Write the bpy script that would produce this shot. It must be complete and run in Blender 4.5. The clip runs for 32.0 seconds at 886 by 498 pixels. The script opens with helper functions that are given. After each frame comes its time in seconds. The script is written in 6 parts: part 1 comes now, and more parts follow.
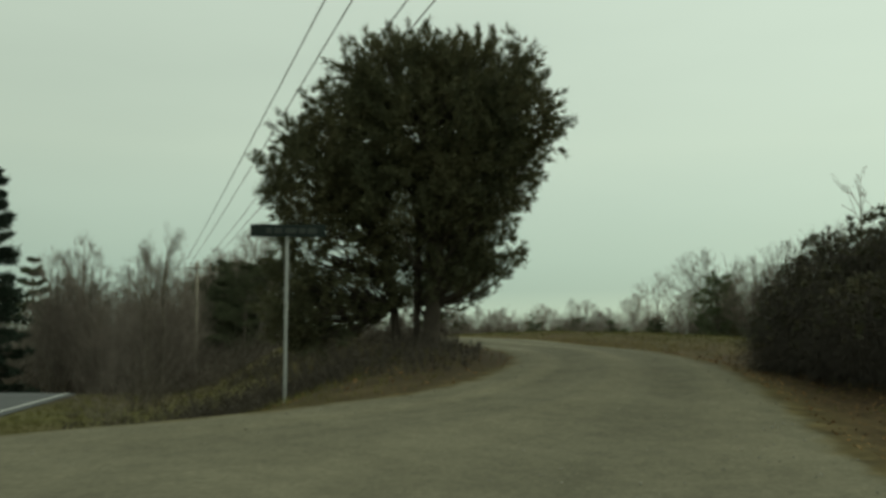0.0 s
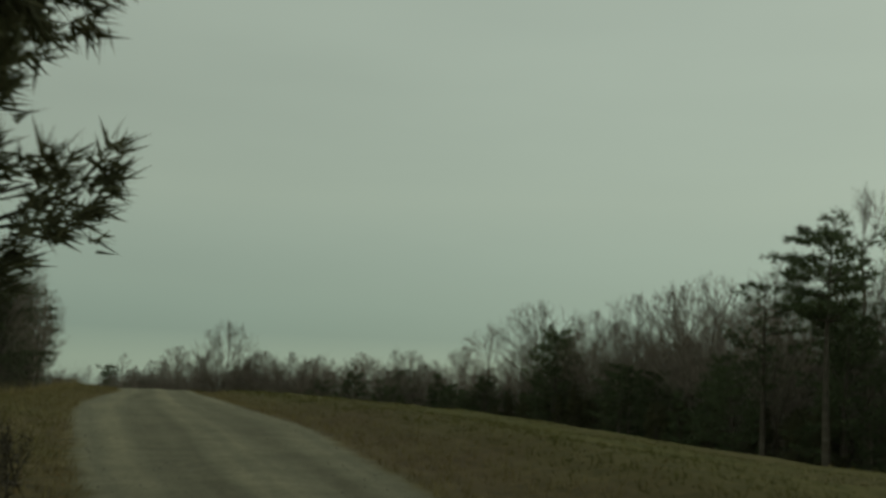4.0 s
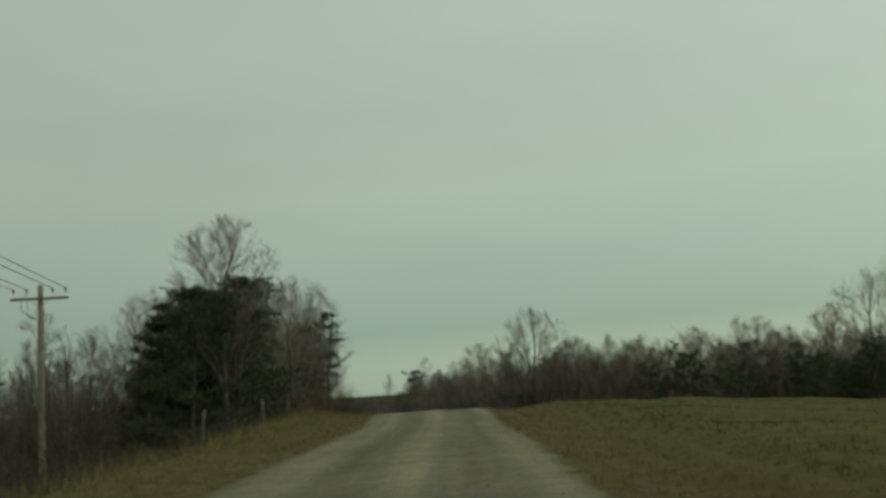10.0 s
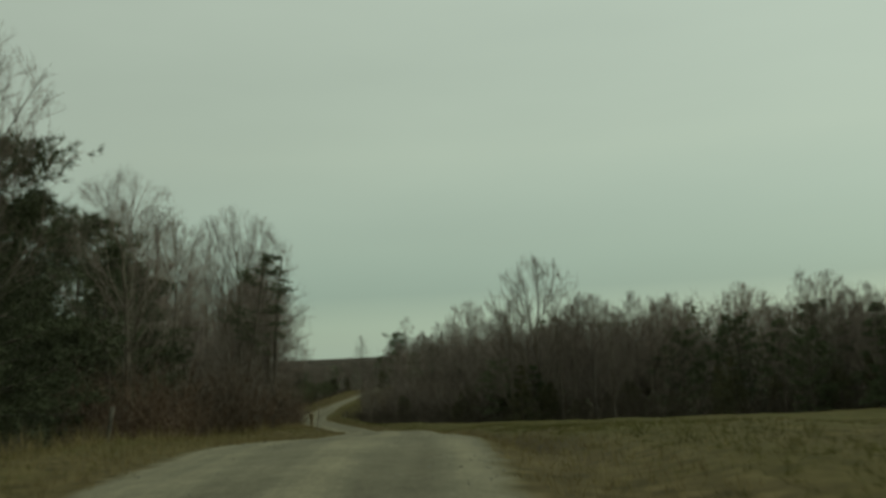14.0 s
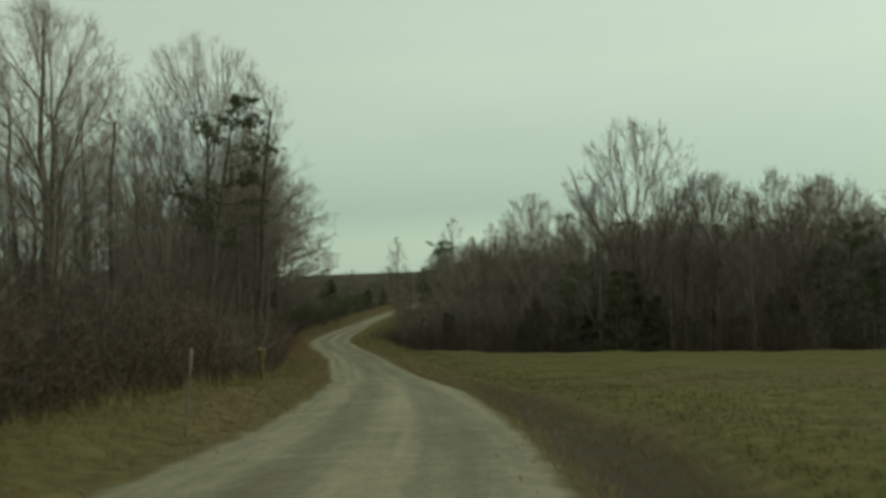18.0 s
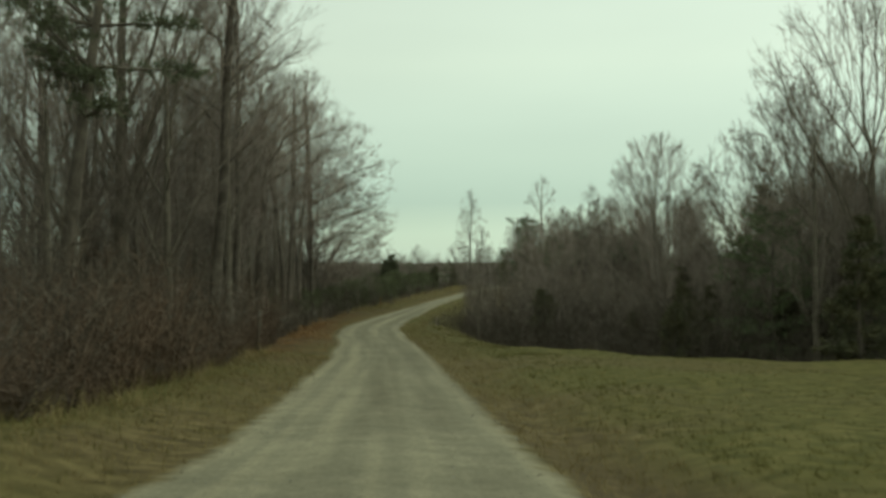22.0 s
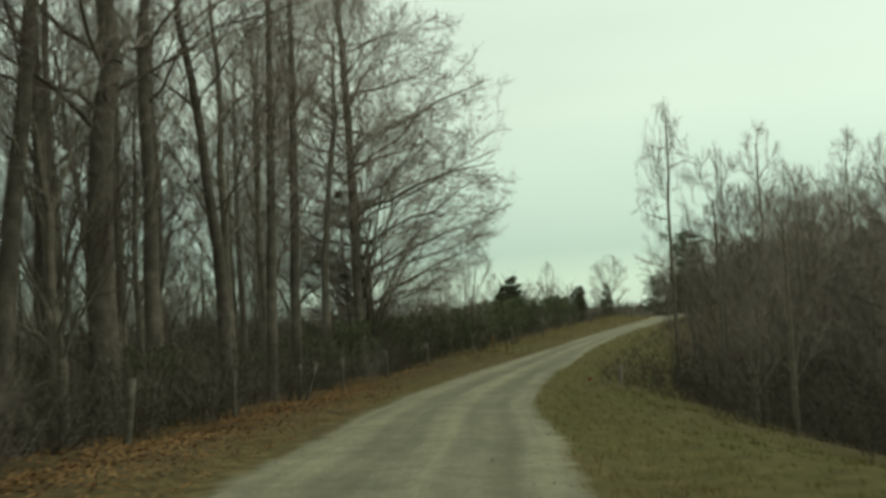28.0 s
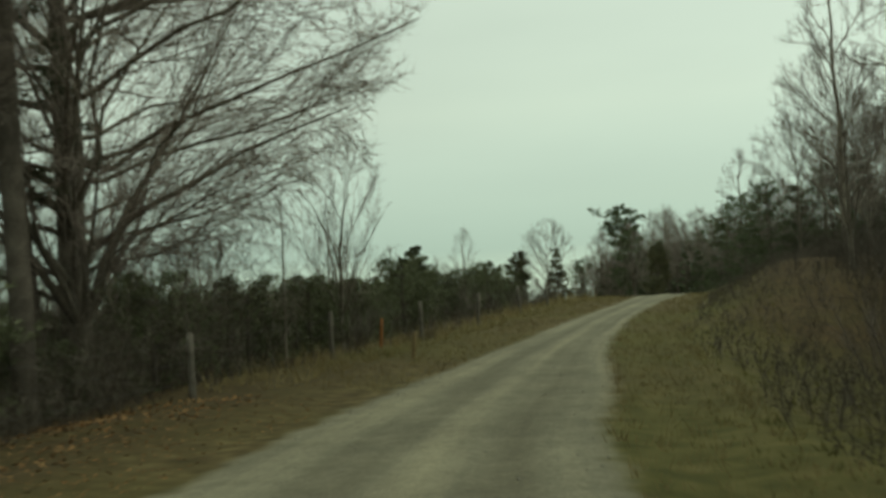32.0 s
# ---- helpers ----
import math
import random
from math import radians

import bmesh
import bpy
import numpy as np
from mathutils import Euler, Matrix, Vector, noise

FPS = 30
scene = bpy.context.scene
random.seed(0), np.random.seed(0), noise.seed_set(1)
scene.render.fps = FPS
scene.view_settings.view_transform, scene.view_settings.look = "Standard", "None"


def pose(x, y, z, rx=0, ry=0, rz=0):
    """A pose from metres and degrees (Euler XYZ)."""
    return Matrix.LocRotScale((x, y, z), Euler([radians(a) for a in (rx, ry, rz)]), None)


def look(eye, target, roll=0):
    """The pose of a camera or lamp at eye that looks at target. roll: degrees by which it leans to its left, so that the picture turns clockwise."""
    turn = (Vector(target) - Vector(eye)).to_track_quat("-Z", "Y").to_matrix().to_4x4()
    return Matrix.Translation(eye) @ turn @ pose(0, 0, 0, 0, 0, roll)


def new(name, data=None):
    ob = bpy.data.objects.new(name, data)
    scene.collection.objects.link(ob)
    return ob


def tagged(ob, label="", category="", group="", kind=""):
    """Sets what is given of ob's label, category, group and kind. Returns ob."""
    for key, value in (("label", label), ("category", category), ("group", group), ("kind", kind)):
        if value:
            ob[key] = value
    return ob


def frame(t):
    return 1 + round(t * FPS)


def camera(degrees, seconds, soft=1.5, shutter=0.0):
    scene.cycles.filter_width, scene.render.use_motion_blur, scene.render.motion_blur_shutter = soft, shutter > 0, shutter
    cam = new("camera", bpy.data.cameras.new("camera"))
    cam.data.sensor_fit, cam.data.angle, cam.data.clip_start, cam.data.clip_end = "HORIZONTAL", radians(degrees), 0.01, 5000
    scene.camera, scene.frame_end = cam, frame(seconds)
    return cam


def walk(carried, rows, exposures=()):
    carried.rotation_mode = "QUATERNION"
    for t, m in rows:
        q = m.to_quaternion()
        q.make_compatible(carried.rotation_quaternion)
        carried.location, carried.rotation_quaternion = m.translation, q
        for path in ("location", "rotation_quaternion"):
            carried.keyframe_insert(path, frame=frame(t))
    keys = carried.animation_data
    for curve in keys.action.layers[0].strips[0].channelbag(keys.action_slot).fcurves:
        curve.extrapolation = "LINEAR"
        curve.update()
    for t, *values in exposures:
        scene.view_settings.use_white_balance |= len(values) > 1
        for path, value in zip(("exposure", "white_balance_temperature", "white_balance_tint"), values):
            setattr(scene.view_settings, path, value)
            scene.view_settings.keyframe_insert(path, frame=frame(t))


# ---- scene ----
# ---- camera ----
cam = camera(47.5, 32.0, soft=3.2, shutter=0.4)
ROWS = [
    (0.0, 1.93, 4.41, 1.63, 95.50, -0.00, 0.00),
    (0.5, 2.09, 6.45, 1.65, 96.52, -0.92, -2.47),
    (1.0, 2.33, 8.70, 1.71, 97.52, -2.51, -5.15),
    (1.5, 2.71, 10.93, 1.77, 98.48, -2.84, -7.71),
    (2.0, 3.25, 13.46, 1.87, 99.05, -3.33, -10.49),
    (2.5, 3.82, 15.74, 1.96, 99.00, -4.19, -12.30),
    (4.5, 4.90, 24.66, 2.96, 98.17, -1.55, -9.27),
    (5.0, 5.14, 26.90, 3.03, 98.07, -2.36, -7.47),
    (5.5, 5.30, 29.06, 3.05, 97.06, 0.53, -4.33),
    (6.0, 5.30, 31.40, 3.09, 96.78, 1.43, -1.21),
    (6.5, 5.23, 33.54, 3.11, 96.81, 2.03, 1.73),
    (7.0, 5.09, 35.75, 3.16, 97.18, 2.75, 4.41),
    (7.5, 4.85, 37.92, 3.18, 97.61, 3.25, 6.78),
    (8.0, 4.56, 40.13, 3.25, 98.03, 3.48, 8.68),
    (8.5, 4.18, 42.58, 3.30, 98.00, 4.10, 9.81),
    (9.0, 3.84, 45.22, 3.41, 98.07, 3.63, 9.28),
    (9.5, 3.53, 48.06, 3.49, 98.10, 3.17, 8.14),
    (10.0, 3.22, 51.18, 3.54, 97.75, 3.64, 7.31),
    (10.5, 2.88, 54.51, 3.55, 96.94, 3.55, 6.85),
    (11.0, 2.52, 58.02, 3.59, 96.56, 3.54, 6.45),
    (11.5, 2.18, 61.63, 3.62, 96.79, 3.50, 6.22),
    (12.0, 1.82, 65.51, 3.67, 97.10, 3.41, 6.08),
    (12.5, 1.39, 69.65, 3.74, 96.88, 3.02, 6.07),
    (13.0, 1.03, 73.71, 3.78, 96.55, 3.01, 6.11),
    (13.5, 0.62, 78.07, 3.80, 96.15, 2.80, 6.28),
    (15.5, -1.70, 95.89, 4.20, 93.48, 2.77, 9.08),
    (16.0, -2.42, 100.20, 3.88, 92.68, 2.65, 10.14),
    (16.5, -3.02, 104.38, 3.52, 91.99, 2.90, 10.35),
    (17.0, -3.65, 108.58, 3.19, 91.48, 2.57, 10.12),
    (17.5, -4.32, 112.85, 2.84, 91.28, 2.67, 9.63),
    (18.0, -4.99, 117.19, 2.49, 90.94, 2.19, 9.31),
    (18.5, -5.66, 121.54, 2.10, 90.92, 1.95, 9.24),
    (19.0, -6.34, 126.05, 1.73, 90.93, 1.36, 9.60),
    (19.5, -7.18, 130.70, 1.48, 91.10, 1.11, 10.16),
    (20.0, -8.09, 134.97, 1.14, 91.14, 0.24, 11.12),
    (20.5, -9.05, 139.20, 0.90, 91.44, 0.09, 12.20),
    (21.0, -9.89, 143.24, 0.53, 91.01, 0.69, 12.89),
    (21.5, -10.82, 147.17, 0.20, 90.49, 1.64, 13.18),
    (22.0, -11.86, 151.08, -0.20, 90.53, 0.50, 13.65),
    (22.5, -12.77, 154.80, -0.55, 90.49, 0.17, 14.08),
    (23.0, -13.70, 158.64, -0.91, 90.67, 0.74, 14.68),
    (23.5, -14.83, 162.64, -1.19, 90.81, 0.76, 15.53),
    (24.0, -15.96, 166.59, -1.52, 91.37, 0.42, 16.49),
    (24.5, -17.09, 170.39, -1.74, 92.02, 0.12, 17.30),
    (26.5, -21.72, 187.92, -2.45, 93.49, 1.66, 19.44),
    (27.0, -23.26, 192.23, -2.65, 93.36, 2.28, 20.05),
    (27.5, -24.91, 196.63, -2.84, 93.38, 2.98, 20.58),
    (28.0, -26.50, 200.87, -3.10, 93.59, 2.99, 20.62),
    (28.5, -28.15, 205.39, -3.30, 93.74, 2.57, 20.40),
    (29.0, -29.62, 209.55, -3.45, 93.64, 2.75, 19.98),
    (29.5, -31.10, 213.86, -3.72, 93.66, 2.11, 19.20),
    (30.0, -32.40, 218.13, -3.85, 93.78, 1.47, 18.36),
    (30.5, -33.62, 222.38, -3.96, 93.68, 2.38, 17.70),
    (31.0, -34.78, 226.28, -4.20, 93.69, 2.70, 16.73),
    (31.5, -35.83, 229.89, -4.37, 93.41, 3.07, 15.95),
    (32.0, -36.89, 233.90, -4.50, 93.32, 3.45, 14.83),
]
EXPOSURES = [
    (0.0, -0.42), (2.5, -0.62), (4.5, -1.25), (6.0, -0.95), (9.0, -0.83), (13.0, -0.78), (16.0, -0.75),
    (17.0, -0.55), (19.0, -0.27), (21.0, -0.1), (23.0, 0.05), (28.0, 0.08), (30.0, 0.0), (32.0, -0.2),
]
STOPS, KELVIN, TINT = 0.0, 7350.0, -5.0
walk(cam, [(t, pose(x, y, z, a, b, c)) for t, x, y, z, a, b, c in ROWS],
     [(t, e + STOPS, KELVIN, TINT) for t, e in EXPOSURES])

# ---- overcast daylight ----
SUN_UP, SUN_ROUND = 38.0, 60.0
world = bpy.data.worlds.new("overcast_sky")
scene.world = world
world.use_nodes = True
wn, wl = world.node_tree.nodes, world.node_tree.links
wn.clear()
w_out = wn.new("ShaderNodeOutputWorld")
w_sky = wn.new("ShaderNodeTexSky")
w_sky.sky_type = "NISHITA"
w_sky.sun_disc = False
w_sky.sun_elevation, w_sky.sun_rotation = radians(SUN_UP), radians(SUN_ROUND)
w_bg = wn.new("ShaderNodeBackground")
w_bg.inputs["Strength"].default_value = 0.03
wl.new(w_sky.outputs["Color"], w_bg.inputs["Color"])
w_co = wn.new("ShaderNodeTexCoord")
w_sep = wn.new("ShaderNodeSeparateXYZ")
wl.new(w_co.outputs["Generated"], w_sep.inputs[0])
w_ramp = wn.new("ShaderNodeValToRGB")
wl.new(w_sep.outputs["Z"], w_ramp.inputs[0])
els = w_ramp.color_ramp.elements
els[0].position, els[0].color = 0.0, (0.52, 0.66, 0.62, 1)
els[1].position, els[1].color = 1.0, (0.72, 0.80, 0.75, 1)
for p, c in ((0.025, (0.50, 0.65, 0.61, 1)), (0.055, (0.38, 0.51, 0.50, 1)), (0.10, (0.47, 0.58, 0.54, 1)),
             (0.19, (0.64, 0.73, 0.66, 1)), (0.36, (0.70, 0.79, 0.74, 1))):
    e = els.new(p)
    e.color = c
w_map = wn.new("ShaderNodeMapping")
w_map.inputs["Scale"].default_value = (1.2, 1.2, 5.0)
wl.new(w_co.outputs["Generated"], w_map.inputs[0])
w_noise = wn.new("ShaderNodeTexNoise")
w_noise.inputs["Scale"].default_value = 1.6
w_noise.inputs["Detail"].default_value = 4.0
wl.new(w_map.outputs[0], w_noise.inputs["Vector"])
w_dir = wn.new("ShaderNodeVectorMath")
w_dir.operation = "DOT_PRODUCT"
w_dir.inputs[1].default_value = (0.20, 0.0, 0.0)
wl.new(w_co.outputs["Generated"], w_dir.inputs[0])
w_add = wn.new("ShaderNodeMath")
w_add.operation = "MULTIPLY_ADD"
w_add.inputs[1].default_value = 0.22
wl.new(w_noise.outputs["Fac"], w_add.inputs[0])
wl.new(w_dir.outputs["Value"], w_add.inputs[2])
w_fac = wn.new("ShaderNodeMath")
w_fac.inputs[1].default_value = 0.88
wl.new(w_add.outputs[0], w_fac.inputs[0])
w_cloud = wn.new("ShaderNodeBackground")
wl.new(w_ramp.outputs["Color"], w_cloud.inputs["Color"])
wl.new(w_fac.outputs[0], w_cloud.inputs["Strength"])
w_sum = wn.new("ShaderNodeAddShader")
wl.new(w_bg.outputs[0], w_sum.inputs[0])
wl.new(w_cloud.outputs[0], w_sum.inputs[1])
wl.new(w_sum.outputs[0], w_out.inputs["Surface"])

sun = new("sun", bpy.data.lights.new("sun", "SUN"))
sun.data.energy, sun.data.angle, sun.data.color = 0.2, radians(25), (1.0, 0.97, 0.92)
sun.matrix_world = look((30 * math.sin(radians(SUN_ROUND)), 30 * math.cos(radians(SUN_ROUND)), 24), (0, 0, 0))

# ---- materials ----
def material(name, colours, scale=1.0, rough=0.9, bump=0.3, fine=14.0, vary=0.0, detail=6.0, spread=(0.35, 0.65)):
    """A matt surface: three colours laid out by a broad and a fine grain, with relief."""
    m = bpy.data.materials.new(name)
    m.use_nodes = True
    n, l = m.node_tree.nodes, m.node_tree.links
    b = n["Principled BSDF"]
    b.inputs["Roughness"].default_value = rough
    b.inputs["Specular IOR Level"].default_value = 0.2
    co = n.new("ShaderNodeTexCoord")
    broad, small = n.new("ShaderNodeTexNoise"), n.new("ShaderNodeTexNoise")
    broad.inputs["Scale"].default_value, small.inputs["Scale"].default_value = scale, scale * fine
    broad.inputs["Detail"].default_value = small.inputs["Detail"].default_value = detail
    l.new(co.outputs["Object"], broad.inputs["Vector"])
    l.new(co.outputs["Object"], small.inputs["Vector"])
    mix = n.new("ShaderNodeMath")
    mix.operation = "MULTIPLY_ADD"
    mix.inputs[1].default_value = 0.5
    half = n.new("ShaderNodeMath")
    half.operation = "MULTIPLY"
    half.inputs[1].default_value = 0.5
    l.new(small.outputs["Fac"], half.inputs[0])
    l.new(broad.outputs["Fac"], mix.inputs[0])
    l.new(half.outputs[0], mix.inputs[2])
    ramp = n.new("ShaderNodeValToRGB")
    e = ramp.color_ramp.elements
    e[0].position, e[1].position = spread
    e[0].color, e[1].color = (*colours[0], 1), (*colours[-1], 1)
    if len(colours) > 2:
        e.new((spread[0] + spread[1]) / 2).color = (*colours[1], 1)
    l.new(mix.outputs[0], ramp.inputs[0])
    last = ramp.outputs["Color"]
    if vary:
        geo, info = n.new("ShaderNodeNewGeometry"), n.new("ShaderNodeObjectInfo")
        add = n.new("ShaderNodeMath")
        l.new(geo.outputs["Random Per Island"], add.inputs[0])
        l.new(info.outputs["Random"], add.inputs[1])
        rng_ = n.new("ShaderNodeMapRange")
        rng_.inputs["From Max"].default_value = 2.0
        rng_.inputs["To Min"].default_value, rng_.inputs["To Max"].default_value = 1 - vary, 1 + vary
        l.new(add.outputs[0], rng_.inputs["Value"])
        hsv = n.new("ShaderNodeHueSaturation")
        l.new(rng_.outputs[0], hsv.inputs["Value"])
        l.new(last, hsv.inputs["Color"])
        last = hsv.outputs["Color"]
    l.new(last, b.inputs["Base Color"])
    if bump:
        bp = n.new("ShaderNodeBump")
        bp.inputs["Strength"].default_value = bump
        bp.inputs["Distance"].default_value = 0.03
        l.new(small.outputs["Fac"], bp.inputs["Height"])
        l.new(bp.outputs["Normal"], b.inputs["Normal"])
    return m


BARK = material("grey_brown_bark", [(0.1, 0.086, 0.065), (0.164, 0.141, 0.111), (0.25, 0.218, 0.176)], 3.0, vary=0.3)
BARK_DARK = material("dark_bark", [(0.0638, 0.0537, 0.0438), (0.121, 0.101, 0.0825), (0.182, 0.154, 0.125)], 3.0, vary=0.25)
BARK_PALE = material("pale_bark", [(0.112, 0.098, 0.083), (0.188, 0.165, 0.141), (0.285, 0.255, 0.222)], 2.0, vary=0.2)
TWIG = material("bare_twigs", [(0.122, 0.099, 0.084), (0.196, 0.163, 0.138), (0.278, 0.234, 0.203)], 0.6, bump=0, vary=0.35)
# lighter copy of the twigs: haze and lifted shade put into the colour
TWIG_LIFTED = material("lifted_twigs", [(0.173, 0.139, 0.118), (0.283, 0.231, 0.198), (0.395, 0.329, 0.285)], 0.6, bump=0, vary=0.35)
BRUSH = material("brown_brush_stems", [(0.066, 0.056, 0.045), (0.11, 0.092, 0.073), (0.163, 0.135, 0.106)], 0.7, bump=0, vary=0.4)
OLIVE = material("olive_pine_needles", [(0.0559, 0.065, 0.0377), (0.0897, 0.101, 0.0572), (0.139, 0.148, 0.0871)], 0.7, rough=0.7, bump=0, vary=0.4)
HEDGE = material("young_pine_needles", [(0.075, 0.083, 0.045), (0.12, 0.13, 0.07), (0.18, 0.185, 0.105)], 0.7, rough=0.7, bump=0, vary=0.4)
NEEDLE = material("pine_needles", [(0.0559, 0.0702, 0.0403), (0.0897, 0.111, 0.0572), (0.138, 0.159, 0.0806)], 0.7, rough=0.7, bump=0, vary=0.4)
CEDAR_BARK = material("dark_cedar_bark", [(0.042, 0.0345, 0.027), (0.072, 0.0585, 0.0465), (0.112, 0.09, 0.072)], 4.0, vary=0.2)
JUNIPER = material("old_cedar_foliage", [(0.056, 0.0616, 0.0378), (0.0952, 0.0952, 0.0518), (0.144, 0.127, 0.0714)], 0.8, rough=0.75, bump=0, vary=0.35)
CEDAR = material("cedar_foliage", [(0.0611, 0.0663, 0.0403), (0.103, 0.101, 0.0559), (0.156, 0.135, 0.0741)], 0.8, rough=0.75, bump=0, vary=0.4)
SPRUCE = material("spruce_needles", [(0.0234, 0.0364, 0.026), (0.0416, 0.0598, 0.039)], 0.8, rough=0.7, bump=0, vary=0.4)
LEAF = material("evergreen_shrub_leaves", [(0.0504, 0.0528, 0.0324), (0.0816, 0.0792, 0.0444), (0.13, 0.104, 0.0564)], 0.9, rough=0.5, bump=0, vary=0.4)
THICKET = material("dark_thicket_stems", [(0.0552, 0.046, 0.0368), (0.0874, 0.0725, 0.0575), (0.123, 0.103, 0.0828)], 0.15, bump=0, vary=0.4)
RUST = material("rusty_brush_stems", [(0.065, 0.054, 0.043), (0.114, 0.08, 0.058), (0.164, 0.108, 0.076)], 0.12, bump=0, vary=0.4)
TAN = material("tan_post_wood", [(0.09, 0.062, 0.03), (0.18, 0.13, 0.065), (0.26, 0.195, 0.105)], 6.0, vary=0.15)
DRY = material("dry_grass_blades", [(0.14, 0.105, 0.048), (0.23, 0.18, 0.085), (0.32, 0.26, 0.13)], 0.4, bump=0, vary=0.35)
GREEN = material("green_grass_blades", [(0.076, 0.076, 0.023), (0.125, 0.115, 0.038), (0.18, 0.158, 0.06)], 0.3, bump=0, vary=0.35)
LITTER = material("fallen_leaves", [(0.132, 0.072, 0.034), (0.246, 0.134, 0.058), (0.384, 0.228, 0.102)], 0.5, bump=0, vary=0.45)
VINE = material("dead_vine_stems", [(0.039, 0.034, 0.029), (0.065, 0.056, 0.047), (0.111, 0.095, 0.078)], 0.8, bump=0, vary=0.4)
POST = material("weathered_post_wood", [(0.076, 0.065, 0.052), (0.13, 0.114, 0.092), (0.205, 0.184, 0.151)], 5.0, vary=0.25)
POLE = material("utility_pole_wood", [(0.16, 0.13, 0.10), (0.25, 0.215, 0.17), (0.33, 0.29, 0.24)], 2.0, vary=0.1)
WIRE = material("dull_wire", [(0.06, 0.06, 0.06), (0.10, 0.10, 0.10)], 5.0, rough=0.5, bump=0)
STEEL = material("galvanised_steel", [(0.25, 0.25, 0.24), (0.38, 0.38, 0.36)], 6.0, rough=0.45, bump=0.1)
SIGN = material("green_sign_face", [(0.009, 0.015, 0.013), (0.014, 0.021, 0.018)], 4.0, rough=0.4, bump=0)
LETTER = material("pale_sign_lettering", [(0.036, 0.043, 0.04), (0.054, 0.061, 0.054)], 4.0, rough=0.5, bump=0)
PORCELAIN = material("brown_insulator", [(0.06, 0.03, 0.02), (0.10, 0.055, 0.035)], 5.0, rough=0.25, bump=0)
ORANGE = material("orange_marker", [(0.252, 0.096, 0.03), (0.33, 0.138, 0.048)], 6.0, rough=0.6, bump=0.1)
RED = material("faded_red_plastic", [(0.2, 0.035, 0.025), (0.28, 0.055, 0.04)], 6.0, rough=0.5, bump=0.1)
STONE = material("gravel_stones", [(0.16, 0.15, 0.12), (0.27, 0.255, 0.205), (0.40, 0.38, 0.31)], 3.0, bump=0.1, vary=0.4)
ASPHALT = material("worn_asphalt", [(0.075, 0.078, 0.08), (0.105, 0.108, 0.11), (0.14, 0.14, 0.14)], 0.5, bump=0.3, fine=60)
WHITE = material("worn_white_line", [(0.42, 0.42, 0.40), (0.62, 0.62, 0.58)], 3.0, bump=0.1)

# ---- the lie of the land ----
# road edges: y, x of the left edge and of the right edge
LEFT_EDGE = [(-60, 12), (-15, 1), (0, -2.75), (12, -5.75), (14.5, -6.1), (16, -4.3), (17.3, -1.8), (18.5, -0.1), (20, 1.6), (22.7, 2.9),
             (24.5, 3.5), (27, 3.6), (32, 3.3), (38, 2.0), (43.8, 1.0), (49.6, -0.15), (59.5, -1.6), (70, -2.7), (83, -3.5), (98, -5.9),
             (113, -8.5), (126, -10.3), (135, -11.3), (144, -13.2), (153, -15.5), (163.5, -18.1), (175, -21.5), (187, -25.0), (197, -28.3),
             (204, -30.6), (211, -33.3), (222, -37.0), (228, -38.8), (235, -40.9), (240, -41.8), (246, -42.6), (250, -42.8), (262, -42.5), (275, -41.9), (290, -41.4),
             (300, -41.4), (320, -43), (350, -50), (420, -72)]
RIGHT_EDGE = [(-60, 19), (-15, 8), (0, 6.5), (13.5, 5.9), (18.3, 6.7), (22.7, 7.2), (27, 7.1), (32, 6.8), (42, 6.2), (50.5, 5.2), (58, 4.1),
              (70, 2.75), (82, 0.9), (98, -1), (113, -3.1), (126, -5.2), (135, -6.8), (154, -10.9), (165, -14), (175, -17.2),
              (198, -24.5), (211, -28.8), (219, -31.2), (222, -32.3), (229, -34.5), (237.6, -36.6), (246, -38.3), (251, -38.5), (259, -39.5),
              (270, -39.8), (287, -39.2), (300, -37.8), (320, -39), (350, -45.5), (420, -67)]
ROAD_Z = [(-60, -0.3), (0, 0.0), (4.4, 0.08), (15.7, 0.41), (20, 0.85), (24.7, 1.38), (31.4, 1.54), (37.9, 1.63), (45.2, 1.86), (54.5, 2.0),
          (65.5, 2.12), (78, 2.27), (88, 2.42), (95.9, 2.52), (100.2, 2.3), (104.4, 1.97), (112.9, 1.29), (121.5, 0.55), (130.7, -0.07),
          (139.2, -0.65), (147.2, -1.35), (154.8, -2.1), (166.6, -3.07), (187.9, -4.0), (200.9, -4.65), (218, -5.4), (233.9, -6.05),
          (240, -6.2), (247, -6.2), (260, -5.8), (275, -5.2), (300, -4.5), (320, -5.2), (350, -7), (420, -10)]
YS = np.arange(-60, 420.1, 0.5)


def eased(table, width):
    """A table of y and value, laid out every half metre and rounded off."""
    t = np.array(table, float)
    v = np.interp(YS, t[:, 0], t[:, 1])
    k = np.exp(-0.5 * (np.arange(-40, 41) * 0.5 / width) ** 2)
    return np.convolve(np.pad(v, 40, mode="edge"), k / k.sum(), "valid")


XL, XR, ZR = eased(LEFT_EDGE, 1.2), eased(RIGHT_EDGE, 1.6), eased(ROAD_Z, 3.0)


def table(y, rows):
    r = np.array(rows, float)
    return np.interp(y, r[:, 0], r[:, 1])


def step(a, b, x):
    k = np.clip((x - a) / (b - a), 0, 1)
    return k * k * (3 - 2 * k)


def waves(x, y, size, seed):
    """Smooth unevenness out of a few sine waves."""
    r = np.random.RandomState(seed)
    out = 0
    for i in range(7):
        a, s, p = r.uniform(0, 6.28), size * r.uniform(0.5, 1.6), r.uniform(0, 6.28)
        out = out + np.sin((x * np.cos(a) + y * np.sin(a)) * 6.28 / s + p)
    return out / 3.5


